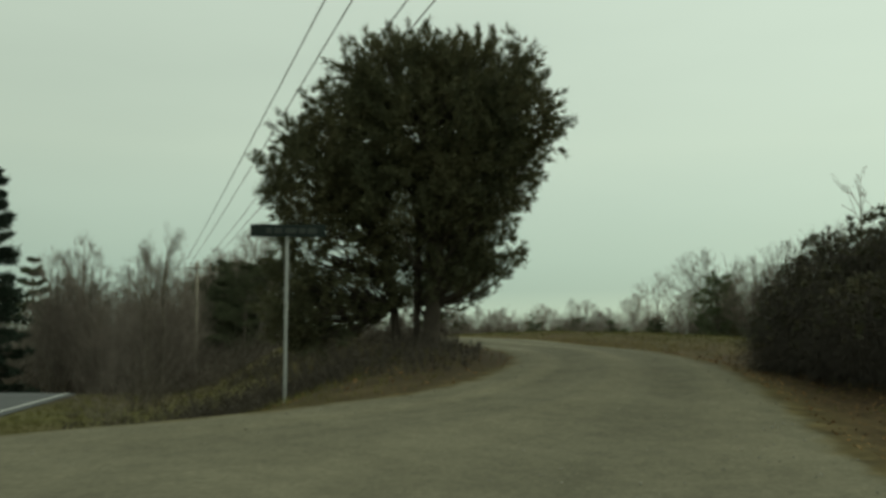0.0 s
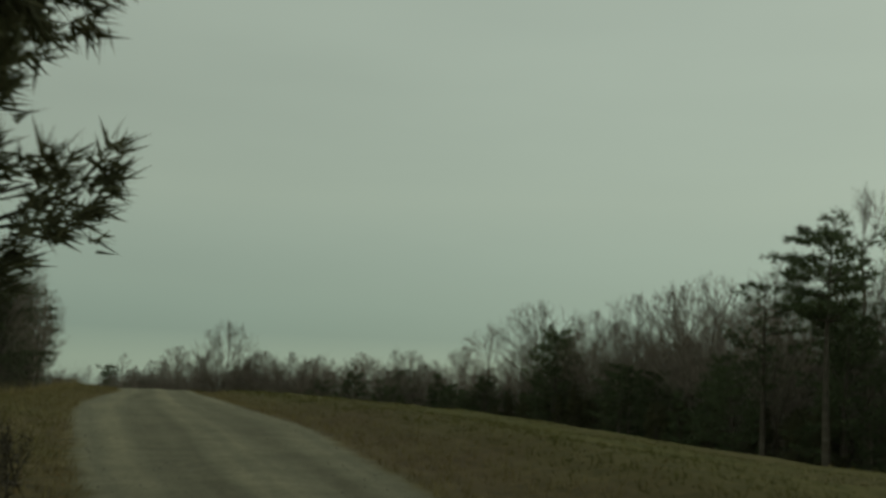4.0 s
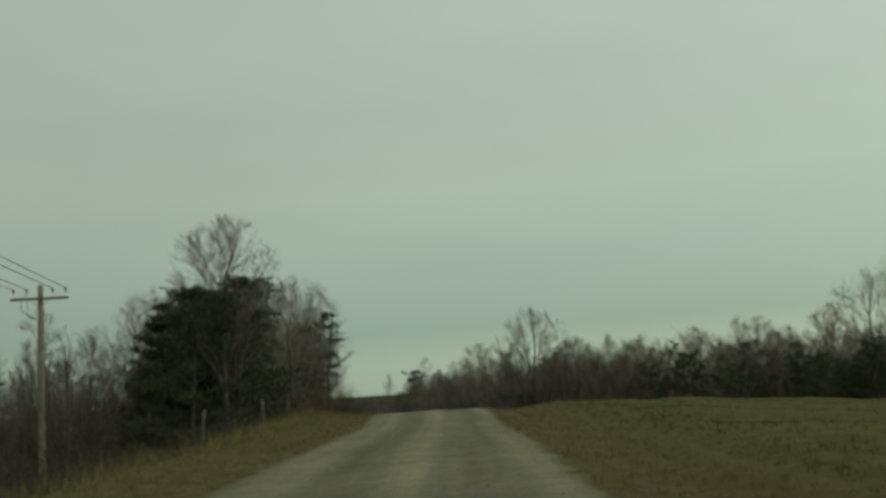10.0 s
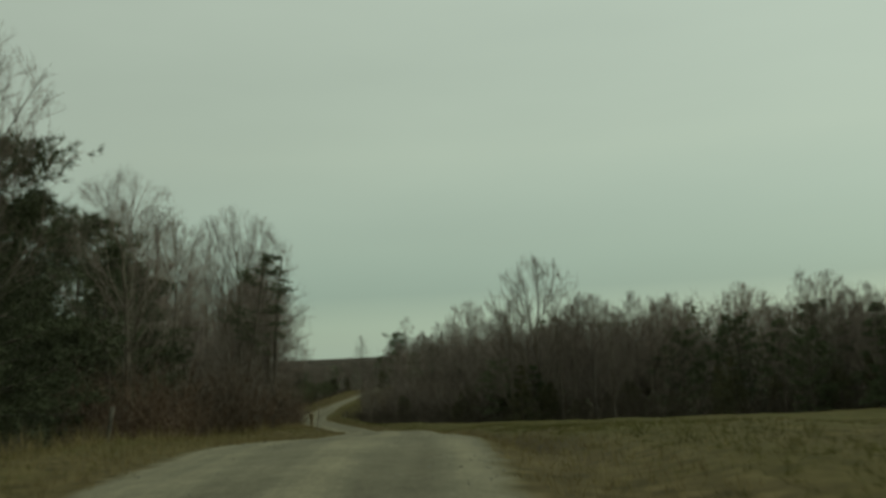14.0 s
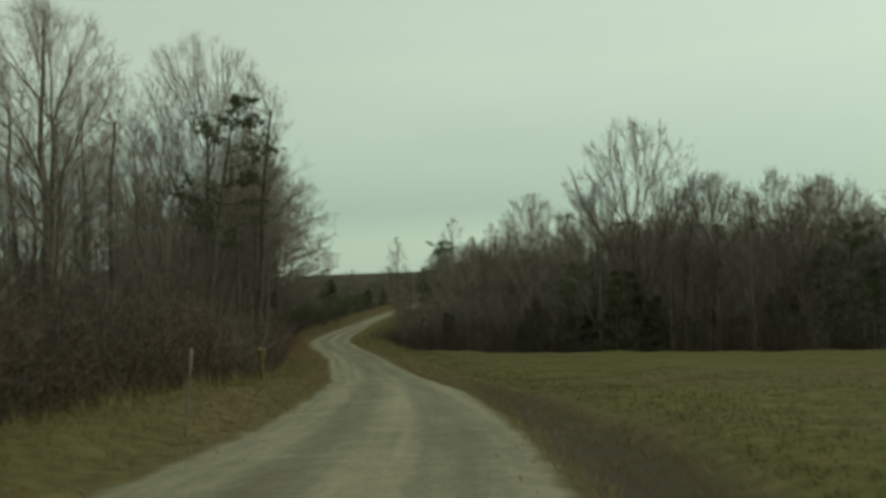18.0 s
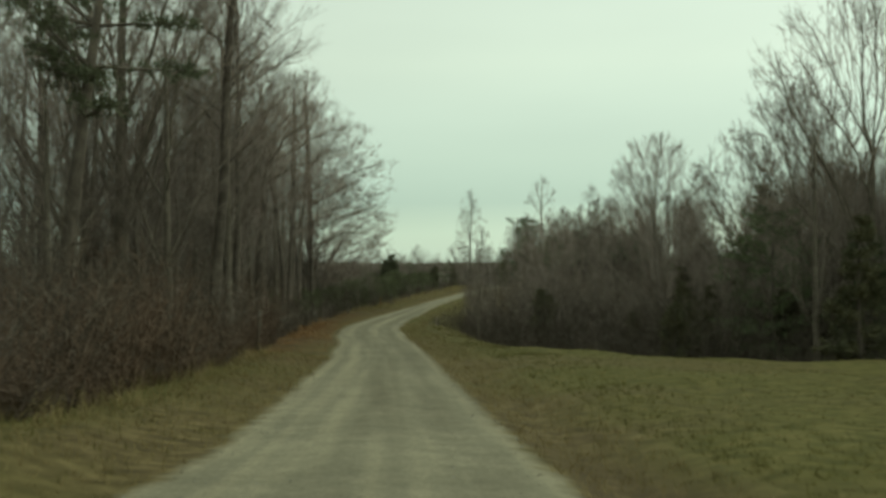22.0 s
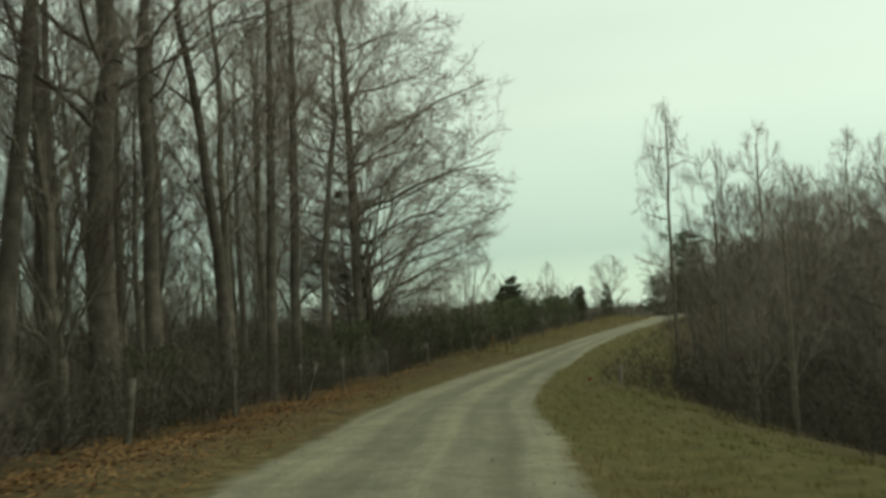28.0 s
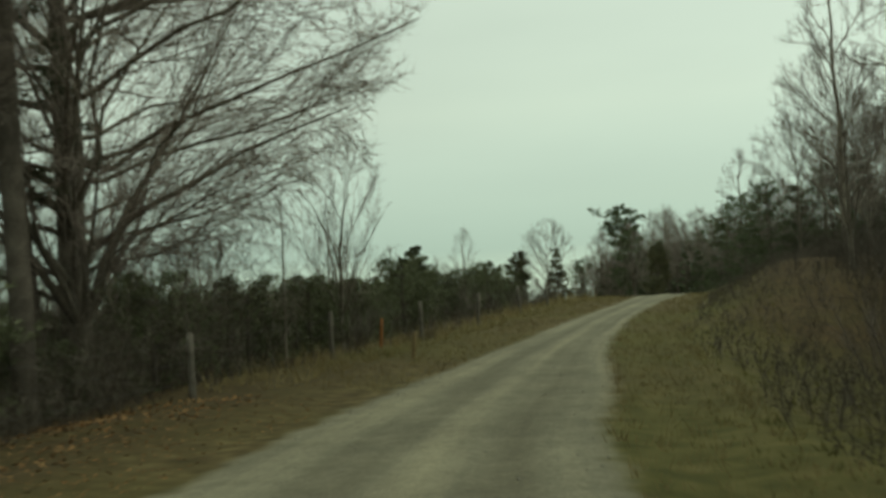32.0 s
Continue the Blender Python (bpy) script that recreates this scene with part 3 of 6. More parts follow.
def build_road():
    n = 21
    y = np.arange(-50, 400, 0.4)
    k = np.linspace(0, 1, n)
    xl = np.interp(y, YS, XL) + 0.06 * waves(y, y * 0, 9, 11)
    xr = np.interp(y, YS, XR) + 0.06 * waves(y, y * 0, 8, 13)
    z = np.interp(y, YS, ZR)
    x = xl[:, None] * (1 - k) + xr[:, None] * k
    yy = np.repeat(y[:, None], n, 1)
    rise = 0.05 * (1 - (2 * k - 1) ** 2) - 0.05 * np.exp(-((k - 0.3) / 0.09) ** 2) * 0.5 - 0.025 * np.exp(-((k - 0.72) / 0.09) ** 2)
    zz = z[:, None] + rise + 0.010 * waves(x, yy, 1.4, 15) + 0.02
    # shoulders on both sides, which run out into the verge
    out = np.array([0.3, 0.7, 1.2, 1.8, 2.4, 2.9])
    wide = 0.2 + 0.8 * step(13, 22, y)
    lx, rx = xl[:, None] - out[::-1] * wide[:, None], xr[:, None] + out * wide[:, None]
    sink = np.array([0.02, 0.025, 0.025, 0.025, 0.02, -0.2])
    ys4 = np.repeat(y[:, None], 6, 1)
    x = np.concatenate([lx, x, rx], 1)
    yy = np.concatenate([ys4, yy, ys4], 1)
    zz = np.concatenate([height(lx, ys4) + sink[::-1], zz, height(rx, ys4) + sink], 1)
    me = mesh_of("road", np.stack([x, yy, zz], 2), quads=grid_faces(n + 12, len(y)), mat=road_material(), smooth=True)
    inner = np.minimum(x - xl[:, None], xr[:, None] - x)
    across = (x - xl[:, None]) / (xr - xl)[:, None]
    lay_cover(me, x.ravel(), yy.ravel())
    for nm, v in (("across", np.clip(across, 0, 1)), ("gravel", np.clip(0.5 + inner / 2.0, 0, 1))):
        a = me.attributes.new(nm, "FLOAT", "POINT")
        a.data.foreach_set("value", v.ravel().astype(np.float32))
    tagged(new("road", me), "pale packed gravel road with darker wheel tracks", "road", kind="structure")
    # the paved road at the junction
    y = np.arange(-130, 170, 1.0)
    e = main_edge(y)
    off = np.linspace(-6.6, 0.0, 9)
    x, yy = e[:, None] + off, np.repeat(y[:, None], 9, 1)
    zz = height(x, yy) + 0.03 + 0.05 * (1 - (off / 3.3 + 1) ** 2)
    me = mesh_of("road_paved", np.stack([x, yy, zz], 2), quads=grid_faces(9, len(y)), mat=ASPHALT, smooth=True)
    tagged(new("road_paved", me), "grey worn asphalt road with a white edge line", "road", kind="structure")
    off = np.array([-0.42, -0.28])
    x, yy = e[:, None] + off, np.repeat(y[:, None], 2, 1)
    zz = height(x, yy) + 0.05 + 0.05 * (1 - (off / 3.3 + 1) ** 2)
    me = mesh_of("edge_line", np.stack([x, yy, zz], 2), quads=grid_faces(2, len(y)), mat=WHITE)
    tagged(new("edge_line", me), "worn white painted line along the asphalt", "road marking", kind="structure")


build_ground()
build_road()

# ---- shapes for trees and shrubs ----
def unit(v):
    return v / np.maximum(np.linalg.norm(v, axis=-1, keepdims=True), 1e-9)


def tubes(segs, sides):
    """Tapered round pieces from rows of x, y, z, r, x, y, z, r. Returns corners and quads."""
    s = np.asarray(segs, float).reshape(-1, 8)
    d = unit(s[:, 4:7] - s[:, 0:3])
    ref = np.where(np.abs(d[:, 2:3]) > 0.9, [[1.0, 0, 0]], [[0, 0, 1.0]])
    u = unit(np.cross(d, ref))
    w = np.cross(d, u)
    a = np.arange(sides) * 2 * np.pi / sides
    ring = u[:, None, :] * np.cos(a)[None, :, None] + w[:, None, :] * np.sin(a)[None, :, None]
    lo = s[:, None, 0:3] + ring * s[:, None, 3:4]
    hi = s[:, None, 4:7] + ring * s[:, None, 7:8]
    v = np.concatenate([lo, hi], 1).reshape(-1, 3)
    i = np.arange(sides)
    q = np.stack([i, (i + 1) % sides, (i + 1) % sides + sides, i + sides], 1)
    f = (np.arange(len(s))[:, None, None] * 2 * sides + q[None]).reshape(-1, 4)
    return v, f


def spikes(p, d, length, r):
    """Three-sided twigs that end in a point. Returns corners and triangles."""
    d = unit(d)
    ref = np.where(np.abs(d[:, 2:3]) > 0.9, [[1.0, 0, 0]], [[0, 0, 1.0]])
    u = unit(np.cross(d, ref))
    w = np.cross(d, u)
    a = np.arange(3) * 2 * np.pi / 3
    ring = u[:, None, :] * np.cos(a)[None, :, None] + w[:, None, :] * np.sin(a)[None, :, None]
    base = p[:, None, :] + ring * r[:, None, None]
    tip = (p + d * length[:, None])[:, None, :]
    v = np.concatenate([base, tip], 1).reshape(-1, 3)
    t = np.array([[0, 1, 3], [1, 2, 3], [2, 0, 3]])
    f = (np.arange(len(p))[:, None, None] * 4 + t[None]).reshape(-1, 3)
    return v, f


def blades(p, d, length, width, rng):
    """Flat pointed blades that start at p and go along d."""
    d = unit(d)
    side = unit(np.cross(d, rng.normal(size=d.shape)))
    a, b = p + side * width[:, None] / 2, p - side * width[:, None] / 2
    v = np.stack([a, b, p + d * length[:, None]], 1).reshape(-1, 3)
    return v, np.arange(len(p) * 3).reshape(-1, 3)


class Shape:
    """Gathers corners and faces for one mesh."""

    def __init__(self):
        self.v, self.q, self.t, self.n = [], [], [], 0

    def quads(self, vf):
        self.v.append(vf[0]), self.q.append(vf[1] + self.n)
        self.n += len(vf[0])

    def tris(self, vf):
        self.v.append(vf[0]), self.t.append(vf[1] + self.n)
        self.n += len(vf[0])

    def mesh(self, name, mat, smooth=False):
        return mesh_of(name, np.concatenate(self.v), np.concatenate(self.q) if self.q else None,
                       np.concatenate(self.t) if self.t else None, mat, smooth)


def limb_line(rng, p, d, length, r0, r1, n, wander, rise):
    """A crooked tapering line of n pieces: rows for tubes() and its joints."""
    rows, pts, dirs = [], [p], [d]
    for i in range(n):
        d = d + rng.normal(size=3) * wander
        d[2] += rise
        d = d / np.linalg.norm(d)
        q = p + d * length / n
        ra, rb = r0 + (r1 - r0) * i / n, r0 + (r1 - r0) * (i + 1) / n
        rows.append((*p, ra, *q, rb))
        p = q
        pts.append(p)
        dirs.append(d)
    return rows, pts, dirs


def turned(rng, d, angle):
    """A way that leaves d by about angle (radians), to a side drawn at random."""
    s = rng.normal(size=3)
    s = s - d * np.dot(s, d)
    s = s / np.linalg.norm(s)
    return d * math.cos(angle) + s * math.sin(angle)


def bare_tree(name, seed, tall, clear=0.3, limbs=13, branches=7, twigs=6, fine=3, angle=42, spread=0.42, rise=0.10, stout=1.0,
              fork=False, droop=0.0, thick=1.0, bark=None, lean=0.02, limb=0.34, dome=(0.60, 0.42)):
    """A leafless broadleaf tree: a mesh for trunk and limbs and one for its twigs."""
    rng = np.random.RandomState(seed)
    r0 = tall * 0.0125 * stout
    wood, l2 = Shape(), []
    top = tall * (0.55 if fork else 0.93)
    flare = [(0, 0, -0.4, r0 * 1.7, 0, 0, 0.35, r0 * 1.12)]
    rows, pts, dirs = limb_line(rng, np.array([0, 0, 0.35]), unit(np.array([rng.normal() * lean, rng.normal() * lean, 1.0])), top, r0 * 1.12,
                                r0 * (0.5 if fork else 0.12), 10, 0.035, 0.02)
    wood.quads(tubes(flare + rows, 8))
    big, ends = [], []
    for i in range(limbs):
        k = clear + (1 - clear) * (i + rng.rand()) / limbs
        j = min(int(k * 10), 9)
        f = k * 10 - j
        p = pts[j] * (1 - f) + pts[min(j + 1, 10)] * f
        a = radians(angle + rng.normal() * 9) * (1.15 - 0.45 * k)
        turn = i * 2.4 + rng.normal() * 0.4
        d = np.array([math.cos(turn) * math.sin(a), math.sin(turn) * math.sin(a), math.cos(a) - droop * (1 - k)])
        d = d / np.linalg.norm(d)
        shape = (1.0 - 0.62 * max(0.0, k - 0.45) / 0.55) if not fork else 1.0
        length = tall * spread * shape * rng.uniform(0.75, 1.1)
        # limbs end on a rounded dome
        way = unit(d + np.array([0, 0, rise * 2.5]))
        o = (p - np.array([0, 0, dome[0] * tall])) / np.array([spread * tall, spread * tall, dome[1] * tall])
        w = way / np.array([spread * tall, spread * tall, dome[1] * tall])
        qa, qb, qc = np.dot(w, w), np.dot(o, w), np.dot(o, o) - 1
        disc = qb * qb - qa * qc
        if disc > 0:
            length = min(max((-qb + math.sqrt(disc)) / qa * rng.uniform(0.82, 1.0), tall * 0.10), tall * 0.75)
        rr = r0 * (0.42 if fork else limb) * (1.15 - 0.6 * k)
        rows, lp, ld = limb_line(rng, p, d, length, rr, rr * 0.2, 6, 0.07, rise)
        big += rows
        for b in range(branches):
            g = 0.20 + 0.80 * ((b + rng.rand()) / branches) ** 0.8
            jj = min(int(g * 6), 5)
            q = lp[jj] + (lp[jj + 1] - lp[jj]) * (g * 6 - jj)
            bl = min(length * 0.5, tall * 0.15) * rng.uniform(0.6, 1.1) * (1.2 - 0.5 * g)
            br = max(rr * 0.32 * (1.1 - 0.6 * g), 0.012 * thick)
            rows, bp, bd = limb_line(rng, q, turned(rng, ld[jj + 1], radians(rng.uniform(30, 60))), bl, br, br * 0.3, 2, 0.12, rise * 0.7)
            l2 += rows
            h = 0.12 + 0.88 * (np.arange(twigs) + rng.rand(twigs)) / twigs
            m = np.minimum((h * 2).astype(int), 1)
            bpa, bda = np.array(bp), np.array(bd)
            o = bpa[m] + (bpa[m + 1] - bpa[m]) * (h * 2 - m)[:, None]
            td = unit(bda[m + 1] + rng.normal(size=(twigs, 3)) * 0.55 + np.array([0, 0, rise]))
            tl = bl * rng.uniform(0.35, 0.6, twigs)
            ends.append(np.column_stack([o, td, tl, np.full(twigs, max(br * 0.35, 0.008 * thick))]))
    wood.quads(tubes(big, 4))
    crown = Shape()
    crown.quads(tubes(l2, 3))
    e = np.concatenate(ends)
    crown.tris(spikes(e[:, 0:3], e[:, 3:6], e[:, 6], e[:, 7]))
    e = np.repeat(e, fine, 0)
    n = len(e)
    g = rng.uniform(0.15, 0.95, n)[:, None]
    d = unit(e[:, 3:6]) + rng.normal(size=(n, 3)) * 0.5
    d[:, 2] += rise
    crown.tris(blades(e[:, 0:3] + e[:, 3:6] * e[:, 6:7] * g, d, e[:, 6] * rng.uniform(0.35, 0.75, n), np.maximum(e[:, 7] * 1.3, 0.014 * thick), rng))
    return wood.mesh(name + "_trunk", bark or BARK, True), crown.mesh(name + "_crown", TWIG)


def bend(p0, d0, p1, n, lead=0.45, shake=0.0, rng=None):
    """Smooth curves that leave p0 along d0 and end at p1: n + 1 points each."""
    far = np.linalg.norm(p1 - p0, axis=1, keepdims=True)
    c = p0 + unit(d0) * far * lead
    k = np.linspace(0, 1, n + 1)[None, :, None]
    out = p0[:, None] * (1 - k) ** 2 + c[:, None] * 2 * k * (1 - k) + p1[:, None] * k ** 2
    if shake:
        out[:, 1:-1] += rng.normal(size=out[:, 1:-1].shape) * (far * shake)[:, None]
    return out


def along(curve, f):
    """Points and ways on curves (m, n + 1, 3) at fractions f (m)."""
    n = curve.shape[1] - 1
    j = np.minimum((f * n).astype(int), n - 1)
    r = np.arange(len(curve))
    a, b = curve[r, j], curve[r, j + 1]
    return a + (b - a) * (f * n - j)[:, None], unit(b - a)


def pieces(curve, r0, r1):
    """Rows for tubes() along curves that taper from r0 to r1."""
    n = curve.shape[1] - 1
    k = np.linspace(0, 1, n + 1)
    r = r0[:, None] * (1 - k) + r1[:, None] * k
    return np.concatenate([curve[:, :-1], r[:, :-1, None], curve[:, 1:], r[:, 1:, None]], 2).reshape(-1, 8)


def grown_tree(name, seed, tall, base, radius, limbs=16, boughs=9, sprigs=5, twigs=5, fine=2, slope=1.0, lead=0.75, belly=0.4, low=-0.7, stout=1.0, tip=0.010, twig=1.3,
               bark=None, lean=0.02, up=0.25, side=0.45, twig_mat=None):
    """A leafless tree whose limbs and twigs fan out to an uneven domed outline."""
    rng = np.random.RandomState(seed)
    mid = base + belly * (tall - base)
    ph = rng.uniform(0, 6.28, 3)

    def dome(az, zz, rho):
        s = np.sqrt(np.clip(1 - zz * zz, 0, 1))
        b = rho * (1 + 0.09 * np.sin(3 * az + ph[0]) + 0.07 * np.sin(5 * az + 4 * zz + ph[1]))
        return np.stack([np.cos(az) * s * radius * b, np.sin(az) * s * radius * b, mid + zz * np.where(zz > 0, (tall - mid) * (0.6 + 0.4 * b), (mid - base))], 1)

    # trunk
    r0 = tall * 0.0125 * stout
    head = base + lead * (tall - base)
    m = 9
    trunk = np.zeros((m + 1, 3))
    trunk[:, 2] = np.linspace(0, head, m + 1)
    trunk[:, :2] = np.cumsum(rng.normal(size=(m + 1, 2)) * lean * head / m * 2.2, 0) * np.linspace(0, 1, m + 1)[:, None]
    tr = r0 * (1.1 - 0.78 * np.linspace(0, 1, m + 1) ** 1.2)
    wood, crown = Shape(), Shape()
    wood.quads(tubes([(0, 0, -0.5, r0 * 1.7, 0, 0, 0.15, r0 * 1.35), (0, 0, 0.15, r0 * 1.35, 0, 0, 0.6, r0 * 1.1)], 8))
    wood.quads(tubes(np.column_stack([trunk[:-1], tr[:-1], trunk[1:], tr[1:]]), 8))
    # limbs, spread evenly round the dome
    i = np.arange(limbs) + 0.5
    lz = np.clip(low + (1 - low) * i / limbs + rng.normal(size=limbs) * 0.04, -0.95, 0.99)
    la = i * 2.4 + rng.normal(size=limbs) * 0.3
    ends = dome(la, lz, rng.uniform(0.86, 1.02, limbs))
    z0 = np.clip(ends[:, 2] - slope * np.linalg.norm(ends[:, :2], axis=1) * rng.uniform(0.8, 1.2, limbs), base * 0.7, head * 0.98)
    p0 = np.stack([np.interp(z0, trunk[:, 2], trunk[:, c]) for c in range(3)], 1)
    girth = np.interp(z0, trunk[:, 2], tr)
    d0 = unit(ends - p0) + np.array([0, 0, up]) + rng.normal(size=(limbs, 3)) * 0.10
    lc = bend(p0, d0, ends, 6, 0.4, 0.012, rng)
    lr = np.minimum(girth * 0.55, (0.0062 * np.linalg.norm(ends - p0, axis=1) * stout + tip * 2.0) * rng.uniform(0.7, 1.4, limbs))
    wood.quads(tubes(pieces(lc, lr, np.full(limbs, tip * 1.3)), 5))
    # boughs
    k = np.repeat(np.arange(limbs), boughs)
    n = len(k)
    f = 0.18 + 0.78 * (np.tile(np.arange(boughs), limbs) + rng.rand(n)) / boughs
    q0, qd = along(lc[k], f)
    wide = side * (1.15 - 0.75 * f)
    rho = rng.uniform(0.72, 1.03, n) ** 0.7
    q1 = dome(la[k] + rng.normal(size=n) * wide * 1.5, np.clip(lz[k] + rng.normal(size=n) * wide * 0.8, -0.98, 0.995), rho)
    cut = np.minimum(1.0, 0.34 * tall / np.maximum(np.linalg.norm(q1 - q0, axis=1), 1e-6))
    q1 = q0 + (q1 - q0) * cut[:, None]
    if slope > 0.6:
        q1[:, 2] = np.maximum(q1[:, 2], q0[:, 2] + 0.45 * np.linalg.norm(q1[:, :2] - q0[:, :2], axis=1))
        o = (q1 - np.array([0, 0, mid])) / np.array([radius, radius, tall - mid])
        over = np.linalg.norm(o, axis=1)
        q1 = np.array([0, 0, mid]) + (q1 - np.array([0, 0, mid])) * np.where((over > 1) & (o[:, 2] > 0), rng.uniform(0.93, 1.02, n) / np.maximum(over, 1e-6), 1.0)[:, None]
    turn = unit(rng.normal(size=(n, 3)))
    bc = bend(q0, qd + turn * 0.3 + np.array([0, 0, up * 0.3]), q1, 3, 0.16, 0.02, rng)
    br = np.maximum(lr[k] * (1 - 0.8 * f) * 0.42, tip * 0.95)
    crown.quads(tubes(pieces(bc, br, np.full(n, tip * 0.55)), 3))
    # branchlets, which fill the crown out to its outline
    k = np.repeat(np.arange(n), sprigs)
    n1 = len(k)
    f = 0.15 + 0.85 * ((np.tile(np.arange(sprigs), n) + rng.rand(n1)) / sprigs) ** 0.75
    s0, sd = along(bc[k], np.minimum(f, 0.999))
    out = unit(s0 - np.array([0, 0, mid - 0.25 * (tall - base)]))
    sd = unit(sd + out * 0.3 + rng.normal(size=(n1, 3)) * 0.40 + np.array([0, 0, up * 1.2]))
    s1 = s0 + sd * (twig * 1.7 * rng.uniform(0.5, 1.15, n1) * (1.2 - 0.5 * f))[:, None]
    size = np.array([radius, radius, tall - mid])
    far0, far1 = (np.linalg.norm((p - np.array([0, 0, mid])) / size, axis=1) for p in (s0, s1))
    room = np.clip((rng.uniform(0.98, 1.08, n1) - far0) / np.maximum(far1 - far0, 0.01), 0.3, 1.0)
    s1 = s0 + (s1 - s0) * np.where((far1 > 1.0) & (s1[:, 2] > mid - 0.2 * (tall - mid)), room, 1.0)[:, None]
    sc = bend(s0, sd + rng.normal(size=(n1, 3)) * 0.2 - np.array([0, 0, up * 0.4]), s1, 2, 0.5)
    crown.quads(tubes(pieces(sc, np.full(n1, tip * 0.62), np.full(n1, tip * 0.4)), 3))
    # twigs and the finest ends
    k = np.repeat(np.arange(n1), twigs)
    n2 = len(k)
    f = 0.10 + 0.90 * ((np.tile(np.arange(twigs), n1) + rng.rand(n2)) / twigs) ** 0.8
    t0, td = along(sc[k], np.minimum(f, 0.999))
    td = unit(td + rng.normal(size=(n2, 3)) * 0.40 + np.array([0, 0, up * 0.8]))
    ln = twig * 0.62 * rng.uniform(0.5, 1.15, n2) * (1.15 - 0.4 * f)
    crown.tris(blades(t0, td, ln, np.full(n2, tip * 1.0), rng))
    k = np.repeat(np.arange(n2), fine)
    n3 = len(k)
    fd = td[k] + rng.normal(size=(n3, 3)) * 0.45 + np.array([0, 0, up * 0.3])
    crown.tris(blades(t0[k] + td[k] * (ln[k] * rng.uniform(0.1, 0.8, n3))[:, None], fd, ln[k] * rng.uniform(0.35, 0.75, n3), np.full(n3, tip * 0.85), rng))
    return wood.mesh(name + "_trunk", bark or BARK, True), crown.mesh(name + "_crown", twig_mat or TWIG)


def puffs(shape, rng, centres, ways, n, length, width, spread=0.8):
    """Tufts of n needles or sprays at each centre."""
    c, w = np.repeat(centres, n, 0), np.repeat(ways, n, 0)
    d = unit(w) + rng.normal(size=c.shape) * spread
    k = len(c)
    shape.tris(blades(c + rng.normal(size=c.shape) * length * 0.15, d, length * rng.uniform(0.6, 1.2, k), width * rng.uniform(0.6, 1.3, k), rng))


def conifer(name, seed, tall, wide, base=0.1, form="cone", whorls=16, per=6, tufts=9, needles=9, length=0.30, width=0.06, leaf=None, bark=None, tilt=0.0, gaps=0.1, flat=0.6):
    """A pine, cedar or spruce: a trunk with its limbs, and the green."""
    rng = np.random.RandomState(seed)
    r0 = tall * 0.016 + 0.03
    wood, green = Shape(), Shape()
    rows, pts, dirs = limb_line(rng, np.array([0, 0, -0.3]), np.array([rng.normal() * 0.02, rng.normal() * 0.02, 1.0]), tall * 0.98, r0, 0.02, 10, 0.02, 0.02)
    wood.quads(tubes(rows, 7))
    arms, centres, ways = [], [], []
    for i in range(whorls):
        k = base + (1 - base) * (i + rng.uniform(0, 0.8)) / whorls
        j = min(int(k * 10), 9)
        p = pts[j] + (pts[j + 1] - pts[j]) * (k * 10 - j)
        s = (k - base) / (1 - base)
        if form == "cone":
            reach = wide / 2 * (1.03 - s) ** 0.85
        elif form == "column":
            reach = wide / 2 * (math.sin(math.pi * (0.22 + 0.76 * s)) ** 0.6)
        elif form == "flat":
            reach = wide / 2 * (0.35 + 0.65 * s ** 0.6) * (1.0 if s < 0.85 else 0.7)
        else:
            reach = wide / 2 * math.sin(math.pi * (0.12 + 0.86 * s)) ** 0.55
        for b in range(per):
            if rng.rand() < gaps:
                continue
            a = rng.uniform(0, 6.28)
            up = {"cone": -0.12 + 0.5 * s, "column": 0.7, "flat": 0.25}.get(form, 0.1 + 0.5 * s) + rng.normal() * 0.12 + tilt
            d = unit(np.array([math.cos(a), math.sin(a), up]))
            ln = reach * rng.uniform(0.65, 1.15) + 0.15
            rr = max(0.012, r0 * 0.28 * (1.1 - s))
            rows, lp, ld = limb_line(rng, p, d, ln, rr, rr * 0.3, 3, 0.10, 0.05)
            arms += rows
            m = max(3, int(tufts * (0.4 + ln / (wide / 2))))
            g = 0.25 + 0.75 * rng.rand(m) ** 0.7
            idx = np.minimum((g * 3).astype(int), 2)
            lpa, lda = np.array(lp), np.array(ld)
            q = lpa[idx] + (lpa[idx + 1] - lpa[idx]) * (g * 3 - idx)[:, None]
            off = rng.normal(size=(m, 3)) * (0.16 * ln * (1.15 - 0.5 * g))[:, None]
            off[:, 2] *= flat
            centres.append(q + off)
            ways.append(lda[idx + 1] + off * 0.6 + np.array([0, 0, 0.25]))
    wood.quads(tubes(arms, 3))
    puffs(green, rng, np.concatenate(centres), np.concatenate(ways), needles, length, width)
    return wood.mesh(name + "_trunk", bark or BARK_DARK, True), green.mesh(name + "_crown", leaf or NEEDLE)


